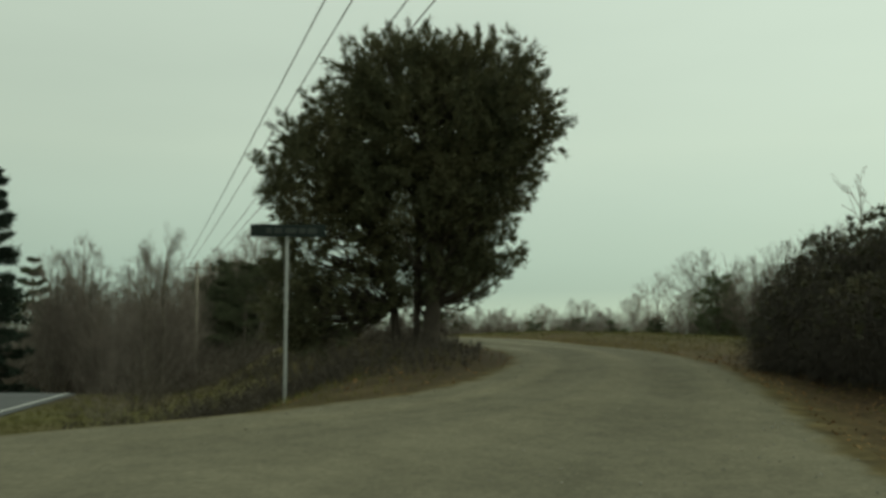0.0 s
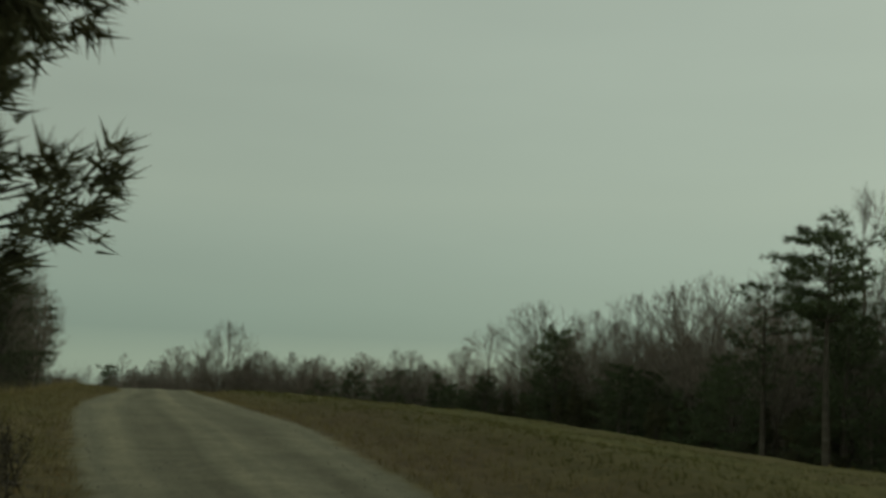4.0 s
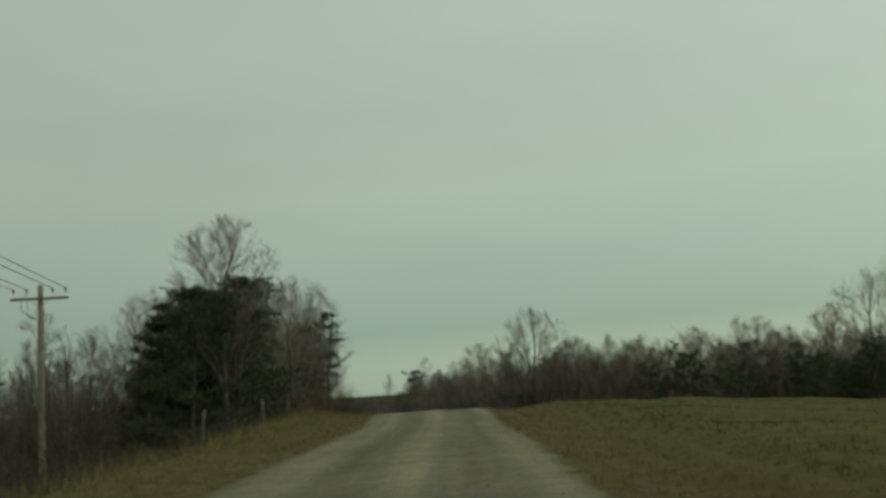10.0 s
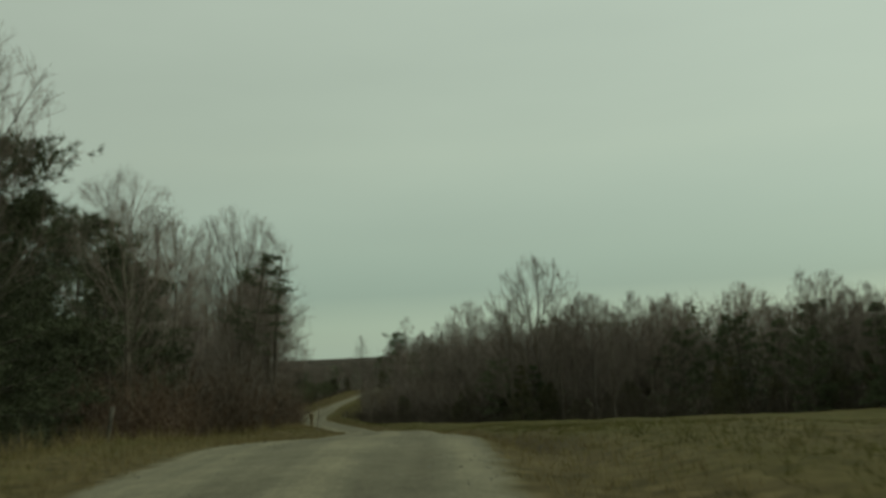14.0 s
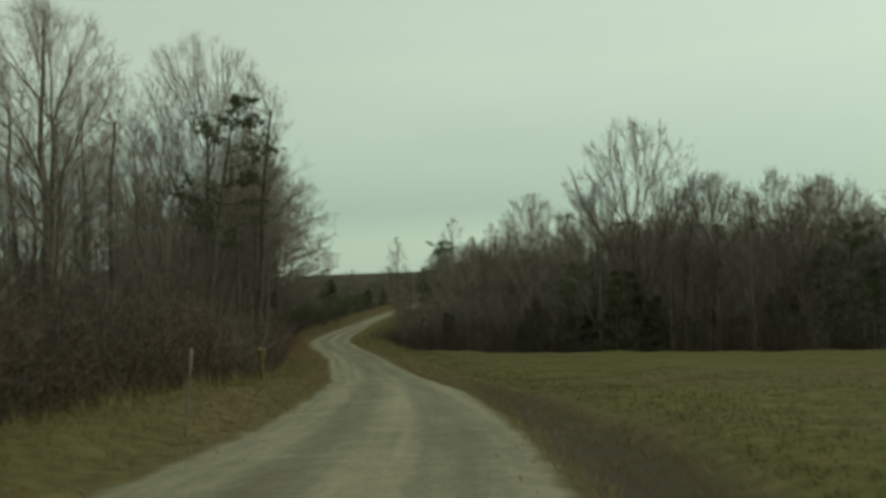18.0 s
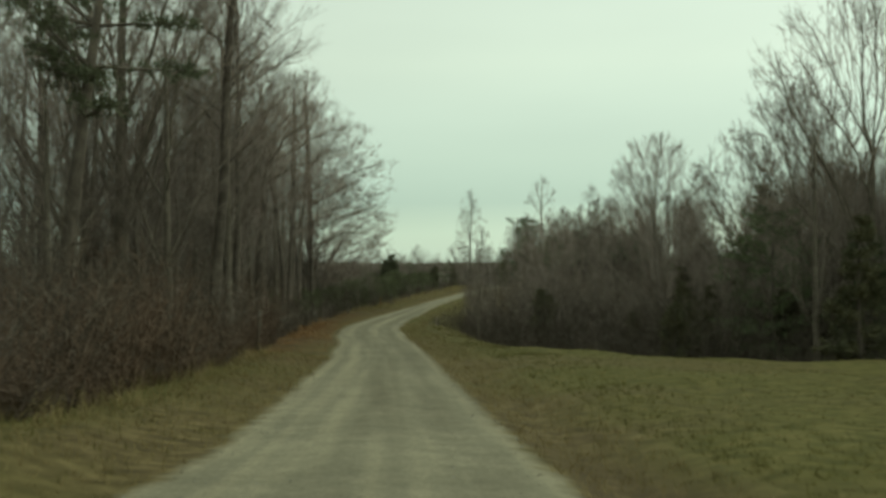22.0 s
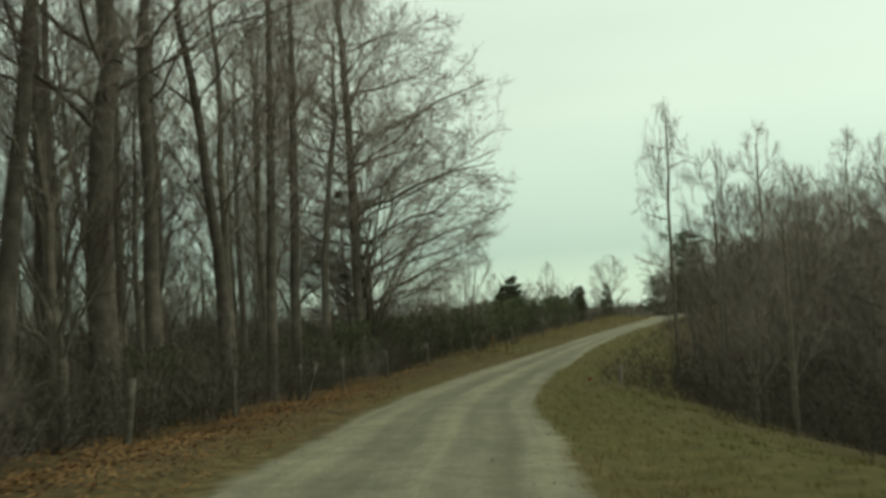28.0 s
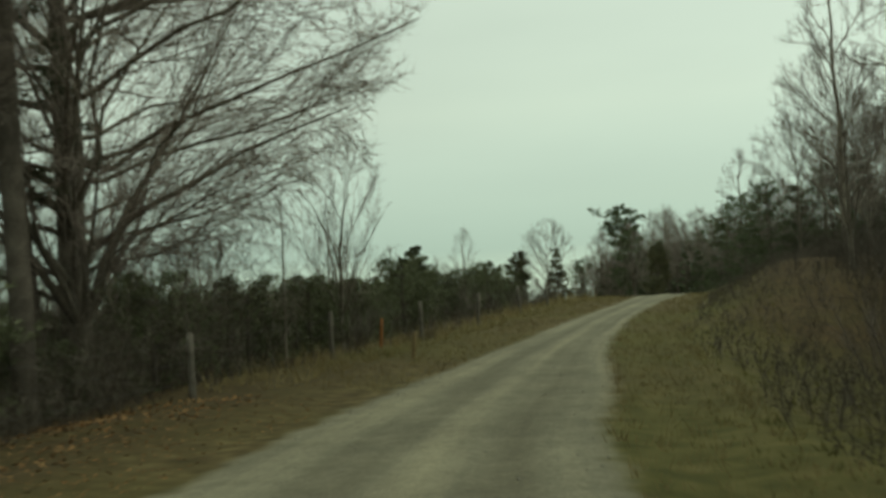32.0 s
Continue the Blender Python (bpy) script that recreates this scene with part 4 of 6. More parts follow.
def shrub(name, seed, tall, wide, stems=22, twigs=9, fine=2, mat=None, upright=0.5):
    """A leafless bush of many thin stems; one mesh."""
    rng = np.random.RandomState(seed)
    s, rows, ends = Shape(), [], []
    for i in range(stems):
        a, o = rng.uniform(0, 6.28), rng.uniform(0, wide * 0.28)
        p = np.array([math.cos(a) * o, math.sin(a) * o, -0.1])
        d = unit(np.array([math.cos(a) * (1 - upright), math.sin(a) * (1 - upright), 0.35 + upright]) + rng.normal(size=3) * 0.18)
        ln = tall * rng.uniform(0.55, 1.1)
        r, pts, dirs = limb_line(rng, p, d, ln, 0.016, 0.006, 3, 0.14, -0.02)
        rows += r
        for t in range(twigs):
            h = 0.2 + 0.8 * rng.rand()
            m = min(int(h * 3), 2)
            q = pts[m] + (pts[m + 1] - pts[m]) * (h * 3 - m)
            for f in range(fine):
                ends.append((*q, *turned(rng, dirs[m + 1], radians(rng.uniform(20, 65))), ln * rng.uniform(0.15, 0.42), 0.007))
    s.quads(tubes(rows, 3))
    e = np.array(ends)
    s.tris(blades(e[:, 0:3], e[:, 3:6], e[:, 6], e[:, 7] * 2, rng))
    return s.mesh(name, mat or BRUSH)


def plant(kind, meshes, x, y, size=1.0, turn=None, label="", category="tree", group="", sink=0.12, tall=1.0, lean=(0, 0)):
    """A tree that stands on the ground: an empty with its trunk and crown."""
    top = new("thin_tree" if kind == "slender_tree" and meshes is POLES[1] else kind)
    rz = random.uniform(0, 360) if turn is None else turn
    top.matrix_world = pose(x, y, ground_z(x, y) - sink, lean[0], lean[1], rz)
    top.scale = (size, size, size * tall)
    for nm, me in zip(("trunk", "crown"), meshes):
        ob = new(nm, me)
        ob.parent = top
    return tagged(top, label, category, group)


def bush(kind, me, x, y, size=1.0, label="", group="", tall=1.0, sink=0.08):
    ob = new(kind, me)
    ob.matrix_world = pose(x, y, ground_z(x, y) - sink, 0, 0, random.uniform(0, 360))
    ob.scale = (size, size, size * tall)
    return tagged(ob, label, "shrub", group)


def part(name, me, parent, label=""):
    ob = new(name, me)
    ob.parent = parent
    return tagged(ob, label) if label else ob


def box_mesh(name, sx, sy, sz, mat, bevel=0.0, origin=(0, 0, 0)):
    bm = bmesh.new()
    bmesh.ops.create_cube(bm, size=1.0, matrix=Matrix.Translation(origin) @ Matrix.Diagonal((sx, sy, sz, 1)))
    if bevel:
        bmesh.ops.bevel(bm, geom=bm.edges[:], offset=bevel, segments=2, affect="EDGES")
    me = bpy.data.meshes.new(name)
    bm.to_mesh(me)
    bm.free()
    me.materials.append(mat)
    return me


def strand_mesh(name, pts, r, mat, sides=4):
    """One unbroken round strand through points."""
    p = np.asarray(pts, float)
    d = unit(np.gradient(p, axis=0))
    u = unit(np.cross(d, [[0, 0, 1.0]]))
    w = np.cross(d, u)
    a = np.arange(sides) * 2 * np.pi / sides
    v = p[:, None] + r * (u[:, None] * np.cos(a)[None, :, None] + w[:, None] * np.sin(a)[None, :, None])
    i = np.arange(sides)
    q = np.stack([i, (i + 1) % sides, (i + 1) % sides + sides, i + sides], 1)
    f = (np.arange(len(p) - 1)[:, None, None] * sides + q[None]).reshape(-1, 4)
    return mesh_of(name, v, quads=f, mat=mat, smooth=True)


def rod_mesh(name, rows, mat, sides=10, cap=True):
    v, q = tubes(rows, sides)
    s = Shape()
    s.quads((v, q))
    if cap:
        r = np.asarray(rows, float).reshape(-1, 8)[-1]
        base = 2 * sides * (len(np.asarray(rows).reshape(-1, 8)) - 1) + sides
        s.v.append(np.array([r[4:7]]))
        i = np.arange(sides)
        s.t.append(np.stack([base + i, base + (i + 1) % sides, np.full(sides, len(v))], 1))
        s.n += 1
    return s.mesh(name, mat, True)


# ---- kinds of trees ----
NEAR = [grown_tree("oak", 1, 18, 4.6, 5.6, 20, 10, 6, 6, 2, slope=0.75, lead=0.6, stout=1.2, twig_mat=TWIG_LIFTED, twig=1.0, tip=0.0088),
        grown_tree("poplar", 2, 19, 5.5, 4.0, 20, 9, 6, 6, 2, slope=2.0, lead=0.55, belly=0.6, stout=1.05, twig_mat=TWIG_LIFTED, low=-0.6, twig=1.0, tip=0.0088),
        grown_tree("maple", 3, 15, 2.6, 5.0, 22, 9, 6, 6, 2, slope=1.7, lead=0.4, belly=0.6, stout=1.1, twig_mat=TWIG_LIFTED, low=-0.6, twig=0.95, tip=0.0088),
        grown_tree("hickory", 4, 17, 5.0, 3.8, 18, 9, 6, 6, 2, slope=1.5, lead=0.6, belly=0.6, stout=1.0, twig_mat=TWIG_LIFTED, twig=1.0, tip=0.0088)]
FOREST = [grown_tree("forest_tree", 5, 20, 8.5, 3.4, 14, 8, 5, 5, 2, slope=0.9, lead=0.88, belly=0.5, stout=0.85, low=-0.8, twig_mat=TWIG_LIFTED, twig=1.0, tip=0.0088, bark=BARK_DARK, lean=0.03),
          grown_tree("forest_tree_b", 6, 18, 6.5, 3.8, 14, 8, 5, 5, 2, slope=0.7, lead=0.8, belly=0.5, stout=0.9, low=-0.8, twig_mat=TWIG_LIFTED, twig=1.0, tip=0.0088, bark=BARK_DARK, lean=0.05),
          grown_tree("forest_tree_c", 7, 21, 10.0, 3.0, 12, 7, 5, 5, 2, slope=1.2, lead=0.9, belly=0.5, stout=0.75, low=-0.7, twig_mat=TWIG_LIFTED, twig=1.0, tip=0.0088, bark=BARK_DARK, lean=0.03)]
POLES = [grown_tree("pole_tree", 11, 14, 4.0, 2.4, 11, 7, 5, 5, 2, slope=1.6, lead=0.75, tip=0.011, stout=0.85, twig=0.85),
         grown_tree("pole_tree_b", 12, 12, 2.6, 2.8, 12, 7, 5, 5, 2, slope=1.6, lead=0.55, tip=0.011, lean=0.06, stout=0.85, twig=0.85),
         grown_tree("pole_tree_c", 13, 15, 4.8, 2.4, 11, 7, 5, 5, 2, slope=1.4, lead=0.8, tip=0.011, lean=0.05, stout=0.8, twig=0.85)]
FAN = [grown_tree("fan_tree", 21, 12, 3.2, 4.8, 18, 9, 5, 6, 2, twig=0.8, slope=1.1, lead=0.35, belly=0.5, low=-0.4, tip=0.0125, stout=1.1),
       grown_tree("fan_tree_b", 22, 13, 3.4, 4.0, 17, 9, 5, 6, 2, twig=0.8, slope=1.9, lead=0.4, belly=0.5, low=-0.4, tip=0.0125, stout=1.05),
       grown_tree("round_tree", 23, 11, 2.6, 3.5, 15, 8, 5, 6, 2, twig=0.75, slope=1.4, lead=0.5, belly=0.5, low=-0.5, tip=0.012, stout=0.95)]
DOME = grown_tree("dome_tree", 24, 15.5, 6.0, 3.7, 20, 10, 6, 6, 2, slope=1.7, lead=0.5, belly=0.5, low=-0.5, tip=0.0105, twig=0.8, bark=BARK_PALE, twig_mat=TWIG_LIFTED)
SPREAD = grown_tree("edge_tree", 31, 20, 3.0, 9.4, 60, 11, 7, 6, 4, slope=0.30, lead=0.85, belly=0.42, low=-0.85, stout=1.2, twig_mat=TWIG_LIFTED, tip=0.0118, twig=1.15, up=0.02, side=0.34)
HEAVY = grown_tree("heavy_oak", 33, 19, 6.5, 7.4, 16, 9, 6, 6, 2, slope=0.45, lead=0.75, belly=0.5, low=-0.6, stout=1.5, twig_mat=TWIG_LIFTED, twig=1.05, tip=0.009, bark=BARK_DARK, lean=0.05, up=0.3)
SLIM = grown_tree("slim_tree", 32, 13, 2.2, 1.6, 24, 5, 4, 5, 2, slope=0.4, lead=0.95, stout=0.6, twig=0.6, up=0.05, tip=0.009)
PINES = [conifer("pine", 41, 10, 6.0, 0.05, "round", 14, 6, 17, 9, 0.32, 0.050, flat=0.25),
         conifer("pine_b", 42, 9, 5.0, 0.08, "cone", 14, 6, 16, 9, 0.32, 0.050, flat=0.25),
         conifer("pine_tall", 43, 12, 5.0, 0.42, "round", 12, 5, 18, 12, 0.28, 0.034, gaps=0.42, flat=0.22)]
LEANING = conifer("leaning_pine", 50, 15, 5.8, 0.46, "round", 10, 6, 30, 12, 0.27, 0.032, gaps=0.46, flat=0.2, leaf=OLIVE)
CLUMP = [conifer("clump_pine", 48, 10, 6.8, 0.03, "round", 14, 7, 40, 10, 0.27, 0.036, gaps=0.12, flat=0.16, leaf=OLIVE),
         conifer("clump_pine_b", 49, 9.5, 6.4, 0.02, "cone", 14, 7, 40, 10, 0.27, 0.036, gaps=0.12, flat=0.16, leaf=OLIVE)]
FLAT = conifer("umbrella_pine", 44, 12, 6.5, 0.62, "flat", 7, 6, 26, 11, 0.34, 0.05, flat=0.2)
CEDARS = [conifer("cedar", 45, 7, 3.0, 0.02, "cone", 15, 7, 15, 9, 0.24, 0.05, leaf=CEDAR),
          conifer("cedar_b", 46, 6, 2.8, 0.02, "column", 13, 7, 15, 9, 0.24, 0.05, leaf=CEDAR)]
BUSHY = conifer("bushy_cedar", 63, 5.6, 4.9, 0.02, "cone", 14, 7, 40, 9, 0.25, 0.04, leaf=OLIVE, gaps=0.05, flat=0.45)
YOUNG = conifer("young_pine", 47, 3.2, 2.8, 0.02, "round", 9, 6, 12, 8, 0.22, 0.032, leaf=HEDGE)
SHRUBS = [shrub("brush", 51, 1.9, 1.9), shrub("brush_b", 52, 2.4, 2.0, upright=0.7), shrub("brush_c", 53, 1.4, 2.2, upright=0.35), shrub("brush_d", 54, 2.9, 1.8, 18, 10, 2, TWIG, 0.85)]
# ---- at the junction ----
def street_sign():
    top = new("street_sign")
    x, y = -0.87, 22.4
    top.matrix_world = pose(x, y, ground_z(x, y), 0, 0, 3)
    post = rod_mesh("post", [(0, 0, -0.3, 0.03, 0, 0, 2.88, 0.03)], STEEL, 10)
    part("post", post, top, "grey galvanised steel post")
    part("bracket", box_mesh("bracket", 0.05, 0.06, 0.09, STEEL, 0.008, (0, 0, 2.91)), top)
    blade = part("sign_blade", box_mesh("sign_blade", 1.35, 0.012, 0.23, SIGN, 0.004, (0.02, 0, 3.06)), top, "dark green street name blade")
    for i, (o, w) in enumerate(((-0.32, 0.10), (-0.16, 0.14), (0.06, 0.20), (0.27, 0.12), (0.45, 0.16))):
        part("lettering", box_mesh("lettering", w, 0.004, 0.10, LETTER, 0, (o, -0.009, 3.06)), blade, "pale bar of lettering")
    return tagged(top, "dark green street name blade on a thin steel post", "sign")


street_sign()


def junction_cedar():
    """The broad old cedar on the bank: several trunks and a flat-topped dense crown."""
    rng = np.random.RandomState(7)
    top = new("cedar_tree")
    bx, by = 1.3, 27.2
    bz = ground_z(bx, by)
    top.matrix_world = pose(bx, by, bz - 0.1)
    lobes = [(0.35, 0, 5.1, 2.4, 2.2, 1.85), (-0.1, 0, 3.6, 1.9, 1.9, 1.3), (2.3, -0.2, 5.35, 0.95, 1.3, 1.05), (1.5, 0, 4.2, 1.3, 1.6, 1.2), (-2.3, -0.3, 4.0, 1.15, 1.3, 1.35),
             (-1.9, 0, 2.3, 1.45, 1.4, 1.0), (1.15, 0.2, 2.75, 0.95, 1.2, 0.75), (1.75, 0.2, 2.3, 0.75, 0.9, 0.55), (1.3, 0.2, 1.75, 0.85, 0.9, 0.45), (-2.7, 0, 1.0, 0.75, 0.9, 0.75), (-0.2, 0.4, 6.2, 1.9, 1.9, 1.2), (1.5, 0.2, 6.3, 1.35, 1.5, 0.95), (0.1, 0.2, 1.9, 1.6, 1.2, 0.7), (-1.3, 0.3, 1.3, 1.3, 1.0, 0.6), (-2.3, 0.2, 0.7, 0.9, 0.9, 0.6), (-2.6, 0.4, 1.9, 0.8, 1.0, 0.9), (-2.6, 0.5, 0.8, 0.8, 0.9, 0.7), (-1.4, 0, 4.7, 1.4, 1.5, 1.4), (0.5, 0.9, 2.7, 1.2, 0.7, 1.2), (0.6, 1.0, 1.4, 1.1, 0.6, 0.8)]
    wood, green = Shape(), Shape()
    stems, arms = [], []
    for sx, sy, r in ((0.30, 0.0, 0.22), (-0.42, 0.4, 0.12), (0.02, 0.25, 0.09)):
        rows, lp, ld = limb_line(rng, np.array([sx, sy, -0.3]), unit(np.array([sx * 0.06, 0, 1.0])), 5.6, r, 0.04, 8, 0.03, 0.02)
        wood.quads(tubes(rows, 9))
        stems += lp[2:]
    stems = np.array(stems)
    for cx, cy, cz, rx, ry, rz in lobes:
        low = cz < 3.0
        n = int((52 if low else 105) * (rx * ry * rz) ** 0.62)
        d = unit(rng.normal(size=(n, 3)))
        q = np.array([cx, cy, cz]) + d * rng.uniform(0.35, 1.02, n)[:, None] ** 0.55 * np.array([rx, ry, rz])
        for k in range(n):
            s = stems[np.argmin(np.abs(stems[:, 2] + 0.7 - q[k, 2]) + 0.3 * np.linalg.norm(stems[:, :2] - q[k, :2], axis=1))]
            mid = (s + q[k]) / 2 + rng.normal(size=3) * 0.10 - np.array([0, 0, 0.10])
            if rng.rand() < (0.55 if low else 0.3):
                arms += [(*s, 0.034, *mid, 0.02), (*mid, 0.02, *q[k], 0.007)]
        # plumes: sprays of foliage that sweep out and up
        way = unit(d * np.array([1, 1, 0.6]) + np.array([0, 0, 0.55]) + rng.normal(size=(n, 3)) * 0.25)
        long = rng.uniform(0.35, 0.85, n) * (1.0 if not low else 0.8)
        m = 13
        f = np.tile(np.linspace(0.0, 1.0, m), n)
        w, ln = np.repeat(way, m, 0), np.repeat(long, m)
        c = np.repeat(q, m, 0) + w * (ln * (f - 0.45))[:, None] + rng.normal(size=(n * m, 3)) * (0.13 * (1.15 - f))[:, None]
        puffs(green, rng, c, w, 9, 0.17, 0.024, 0.5)
    wood.quads(tubes(arms, 4))
    part("trunk", wood.mesh("junction_cedar_trunk", CEDAR_BARK, True), top)
    part("crown", green.mesh("junction_cedar_crown", JUNIPER), top)
    tagged(top, "broad dark old cedar with several trunks on the grassy bank", "tree")


junction_cedar()


def roadside_thicket():
    """The dense vine-hung evergreen bush at the turn."""
    rng = np.random.RandomState(8)
    for bx, by, lobes, lab in (
            (10.4, 22.6, [(0, 0, 1.4, 2.3, 2.0, 1.6), (-0.9, 0.6, 0.9, 1.7, 1.8, 1.1), (0.8, -0.6, 1.7, 1.8, 1.6, 1.5), (-0.2, 2.2, 1.1, 1.9, 1.9, 1.4), (-1.0, -2.2, 0.8, 1.5, 1.6, 1.0), (-1.7, 0.9, 0.5, 1.0, 1.3, 0.7), (-1.3, -1.0, 0.5, 1.2, 1.2, 0.8)], "dense dark evergreen bush overgrown with vines at the road edge"),
            (12.6, 19.0, [(0, 0, 1.7, 2.2, 2.3, 1.9), (-0.5, 1.2, 1.4, 1.9, 1.7, 1.6), (1.8, 1.0, 2.0, 2.0, 2.0, 2.0)], "tall dark evergreen bush with bare saplings in it"),
            (12.4, 26.8, [(0, 0, 1.2, 1.9, 2.0, 1.5), (1.7, 0.8, 1.5, 1.9, 1.9, 1.7)], "dark evergreen bush behind the road bend")):
        top = new("evergreen_shrub")
        top.matrix_world = pose(bx, by, ground_z(bx, by) - 0.1)
        s, w = Shape(), Shape()
        arms = []
        for cx, cy, cz, rx, ry, rz in lobes:
            n = int(620 * (rx * ry * rz) ** 0.62)
            d = unit(rng.normal(size=(n, 3)))
            k = rng.uniform(0.3, 1.05, n)[:, None] ** 0.5
            p = np.array([cx, cy, cz]) + d * k * np.array([rx, ry, rz])
            p[:, 2] = np.maximum(p[:, 2], 0.05)
            leafy = p[:, 2] > rng.uniform(0.45, 1.02, n) * (cz + 0.5 * rz)
            puffs(s, rng, p[leafy], d[leafy] + np.array([0, 0, -0.1]), 11, 0.11, 0.042, 1.0)
            # dead vines and stems that hang over the sides
            side = p[:, 2] < cz + 0.6 * rz
            hang = np.repeat(p[side], 15, 0)
            hang = hang + rng.normal(size=hang.shape) * 0.12
            way = np.repeat(d[side], 15, 0) * 0.22 + rng.normal(size=hang.shape) * 0.5 + np.array([0, 0, -0.4])
            w.tris(blades(hang, way, rng.uniform(0.12, 0.4, len(hang)), np.full(len(hang), 0.008), rng))
            for q in p[rng.choice(n, 50, False)]:
                b = np.array([cx + rng.normal() * 0.3, cy + rng.normal() * 0.3, -0.1])
                mid = (b + q) / 2 + np.array([0, 0, 0.25])
                arms += [(*b, 0.02, *mid, 0.013), (*mid, 0.013, *q, 0.006)]
        w.quads(tubes(arms, 3))
        part("stem_mass", w.mesh("shrub_stems", VINE), top, "dark tangle of dead vines and stems")
        part("foliage", s.mesh("shrub_foliage", LEAF), top)
        tagged(top, lab, "shrub", "shrubs at the bend")


roadside_thicket()
SAPLING = bare_tree("sapling", 61, 5.2, 0.55, 7, 3, 1, 1, 40, 0.22, 0.12, 0.9)
for x, y, s in ((9.6, 22.9, 0.7), (13.0, 20.0, 0.9)):
    plant("sapling", SAPLING, x, y, s, label="thin bare sapling rising out of the evergreen bush", group="saplings")
plant("spruce", conifer("spruce", 62, 16, 5.8, 0.02, "cone", 26, 8, 22, 10, 0.40, 0.065, leaf=SPRUCE, flat=0.3, gaps=0.05), -30.7, 76.5, 1.25, label="tall dark spruce beside the paved road")


# ---- power line ----
def utility_pole(x, y, turn, label):
    top = new("utility_pole")
    z = ground_z(x, y)
    top.matrix_world = pose(x, y, z, 0, 0, turn)
    h = (9.05 if y > 0 else 9.35) - z
    part("pole", rod_mesh("pole", [(0, 0, -0.6, 0.17, 0, 0, h * 0.5, 0.145), (0, 0, h * 0.5, 0.145, 0, 0, h, 0.115)], POLE, 12), top, "weathered round timber pole")
    arm = part("crossarm", box_mesh("crossarm", 2.44, 0.09, 0.115, POLE, 0.01, (0, -0.15, h - 0.6)), top, "timber crossarm")
    for o in (-1.1, -0.55, 0.55, 1.1):
        part("insulator", rod_mesh("insulator", [(o, -0.15, h - 0.38, 0.02, o, -0.15, h - 0.27, 0.03), (o, -0.15, h - 0.27, 0.055, o, -0.15, h - 0.21, 0.05), (o, -0.15, h - 0.21, 0.05, o, -0.15, h - 0.14, 0.03)], PORCELAIN, 8), arm)
    for s in (-1, 1):
        part("brace", rod_mesh("brace", [(s * 0.62, -0.12, h - 0.47, 0.014, 0, -0.13, h - 1.0, 0.014)], STEEL, 5), top)
    part("down_lead", rod_mesh("down_lead", [(-0.75, -0.15, h - 0.45, 0.012, -0.8, -0.1, h - 1.1, 0.012), (-0.8, -0.1, h - 1.1, 0.012, -0.1, -0.14, h - 1.6, 0.012), (-0.55, -0.15, h - 0.45, 0.012, -0.5, -0.1, h - 1.3, 0.012), (-0.5, -0.1, h - 1.3, 0.012, -0.1, -0.14, h - 1.5, 0.012)], WIRE, 5), top)
    return tagged(top, label, "utility pole", "power line"), h + z


P1, P2 = (-19.7, 92.8), (11.6, -12.0)
utility_pole(*P1, 14.5, "weathered timber utility pole with a crossarm in the brush")
utility_pole(*P2, 14.5, "timber utility pole beside the paved road junction")
for o, dz in ((-1.1, 0), (-0.55, 0), (0.55, 0.0), (1.1, 0)):
    c, s = math.cos(radians(14.5)), math.sin(radians(14.5))
    a = np.array([P1[0] + o * c, P1[1] + o * s, 8.88 + dz])
    b = np.array([P2[0] + o * c, P2[1] + o * s, 9.18 + dz])
    k = np.linspace(0, 1, 33)[:, None]
    line = a * (1 - k) + b * k
    line[:, 2] -= 0.3 * 4 * (k * (1 - k))[:, 0]
    tagged(new("power_line", strand_mesh("power_line", line, 0.016, WIRE, 5)), "thin dark overhead power line between the poles", "cable", "power lines")

def scattered(n, x0, x1, y0, y1, keep, apart):
    """Places drawn at random that suit keep(x, y), none nearer to another than apart."""
    got = []
    for _ in range(n * 40):
        x, y = random.uniform(x0, x1), random.uniform(y0, y1)
        if abs(x - main_edge(y) + 3.3) > 4.6 and keep(x, y) and all((x - a) ** 2 + (y - b) ** 2 > apart ** 2 for a, b in got):
            got.append((x, y))
            if len(got) >= n:
                break
    return got


def left_of(x, y):
    return float(np.interp(y, YS, XL)) - x


def right_of(x, y):
    return x - float(np.interp(y, YS, XR))


def named(m):
    """A tree's name by its kind, and its meshes."""
    return ("slender_tree" if m in POLES else "broad_tree" if m in FAN else "bare_tree"), m


# ---- single trees that stand out ----
BARE = "tall leafless broadleaf tree"
for meshes, x, y, s in (
        # the dark pine clump beside the rise, with bare trees rising out of it
        (CLUMP[0], -18.3, 106.5, 1.05), (CLUMP[1], -20.8, 108.5, 1.1), (CLUMP[1], -22.5, 113.0, 1.0), (CLUMP[0], -19.4, 112.5, 1.12),
        (CLUMP[0], -24.6, 118.0, 1.0), (CLUMP[1], -21.4, 118.5, 1.05), (CLUMP[0], -23.4, 124.0, 1.25), (CLUMP[1], -26.5, 128.0, 1.3),
        (CLUMP[0], -24.4, 131.5, 1.25), (CLUMP[1], -25.0, 137.0, 1.25), (CLUMP[0], -25.4, 141.5, 1.15), (CLUMP[0], -29.5, 135.0, 1.1)):
    plant("pine_tree", meshes, x, y, s, label="dense dark green pine in the clump by the fence", group="pine clump")
plant("pine_tree", CLUMP[0], -17.0, 110.5, 1.1, label="dense dark green pine in the clump by the fence", group="pine clump")
plant("pine_tree", LEANING, -31.0, 178.5, 1.22, turn=0, lean=(0, 13), label="leaning pine with ragged dark tiers among bare trees")
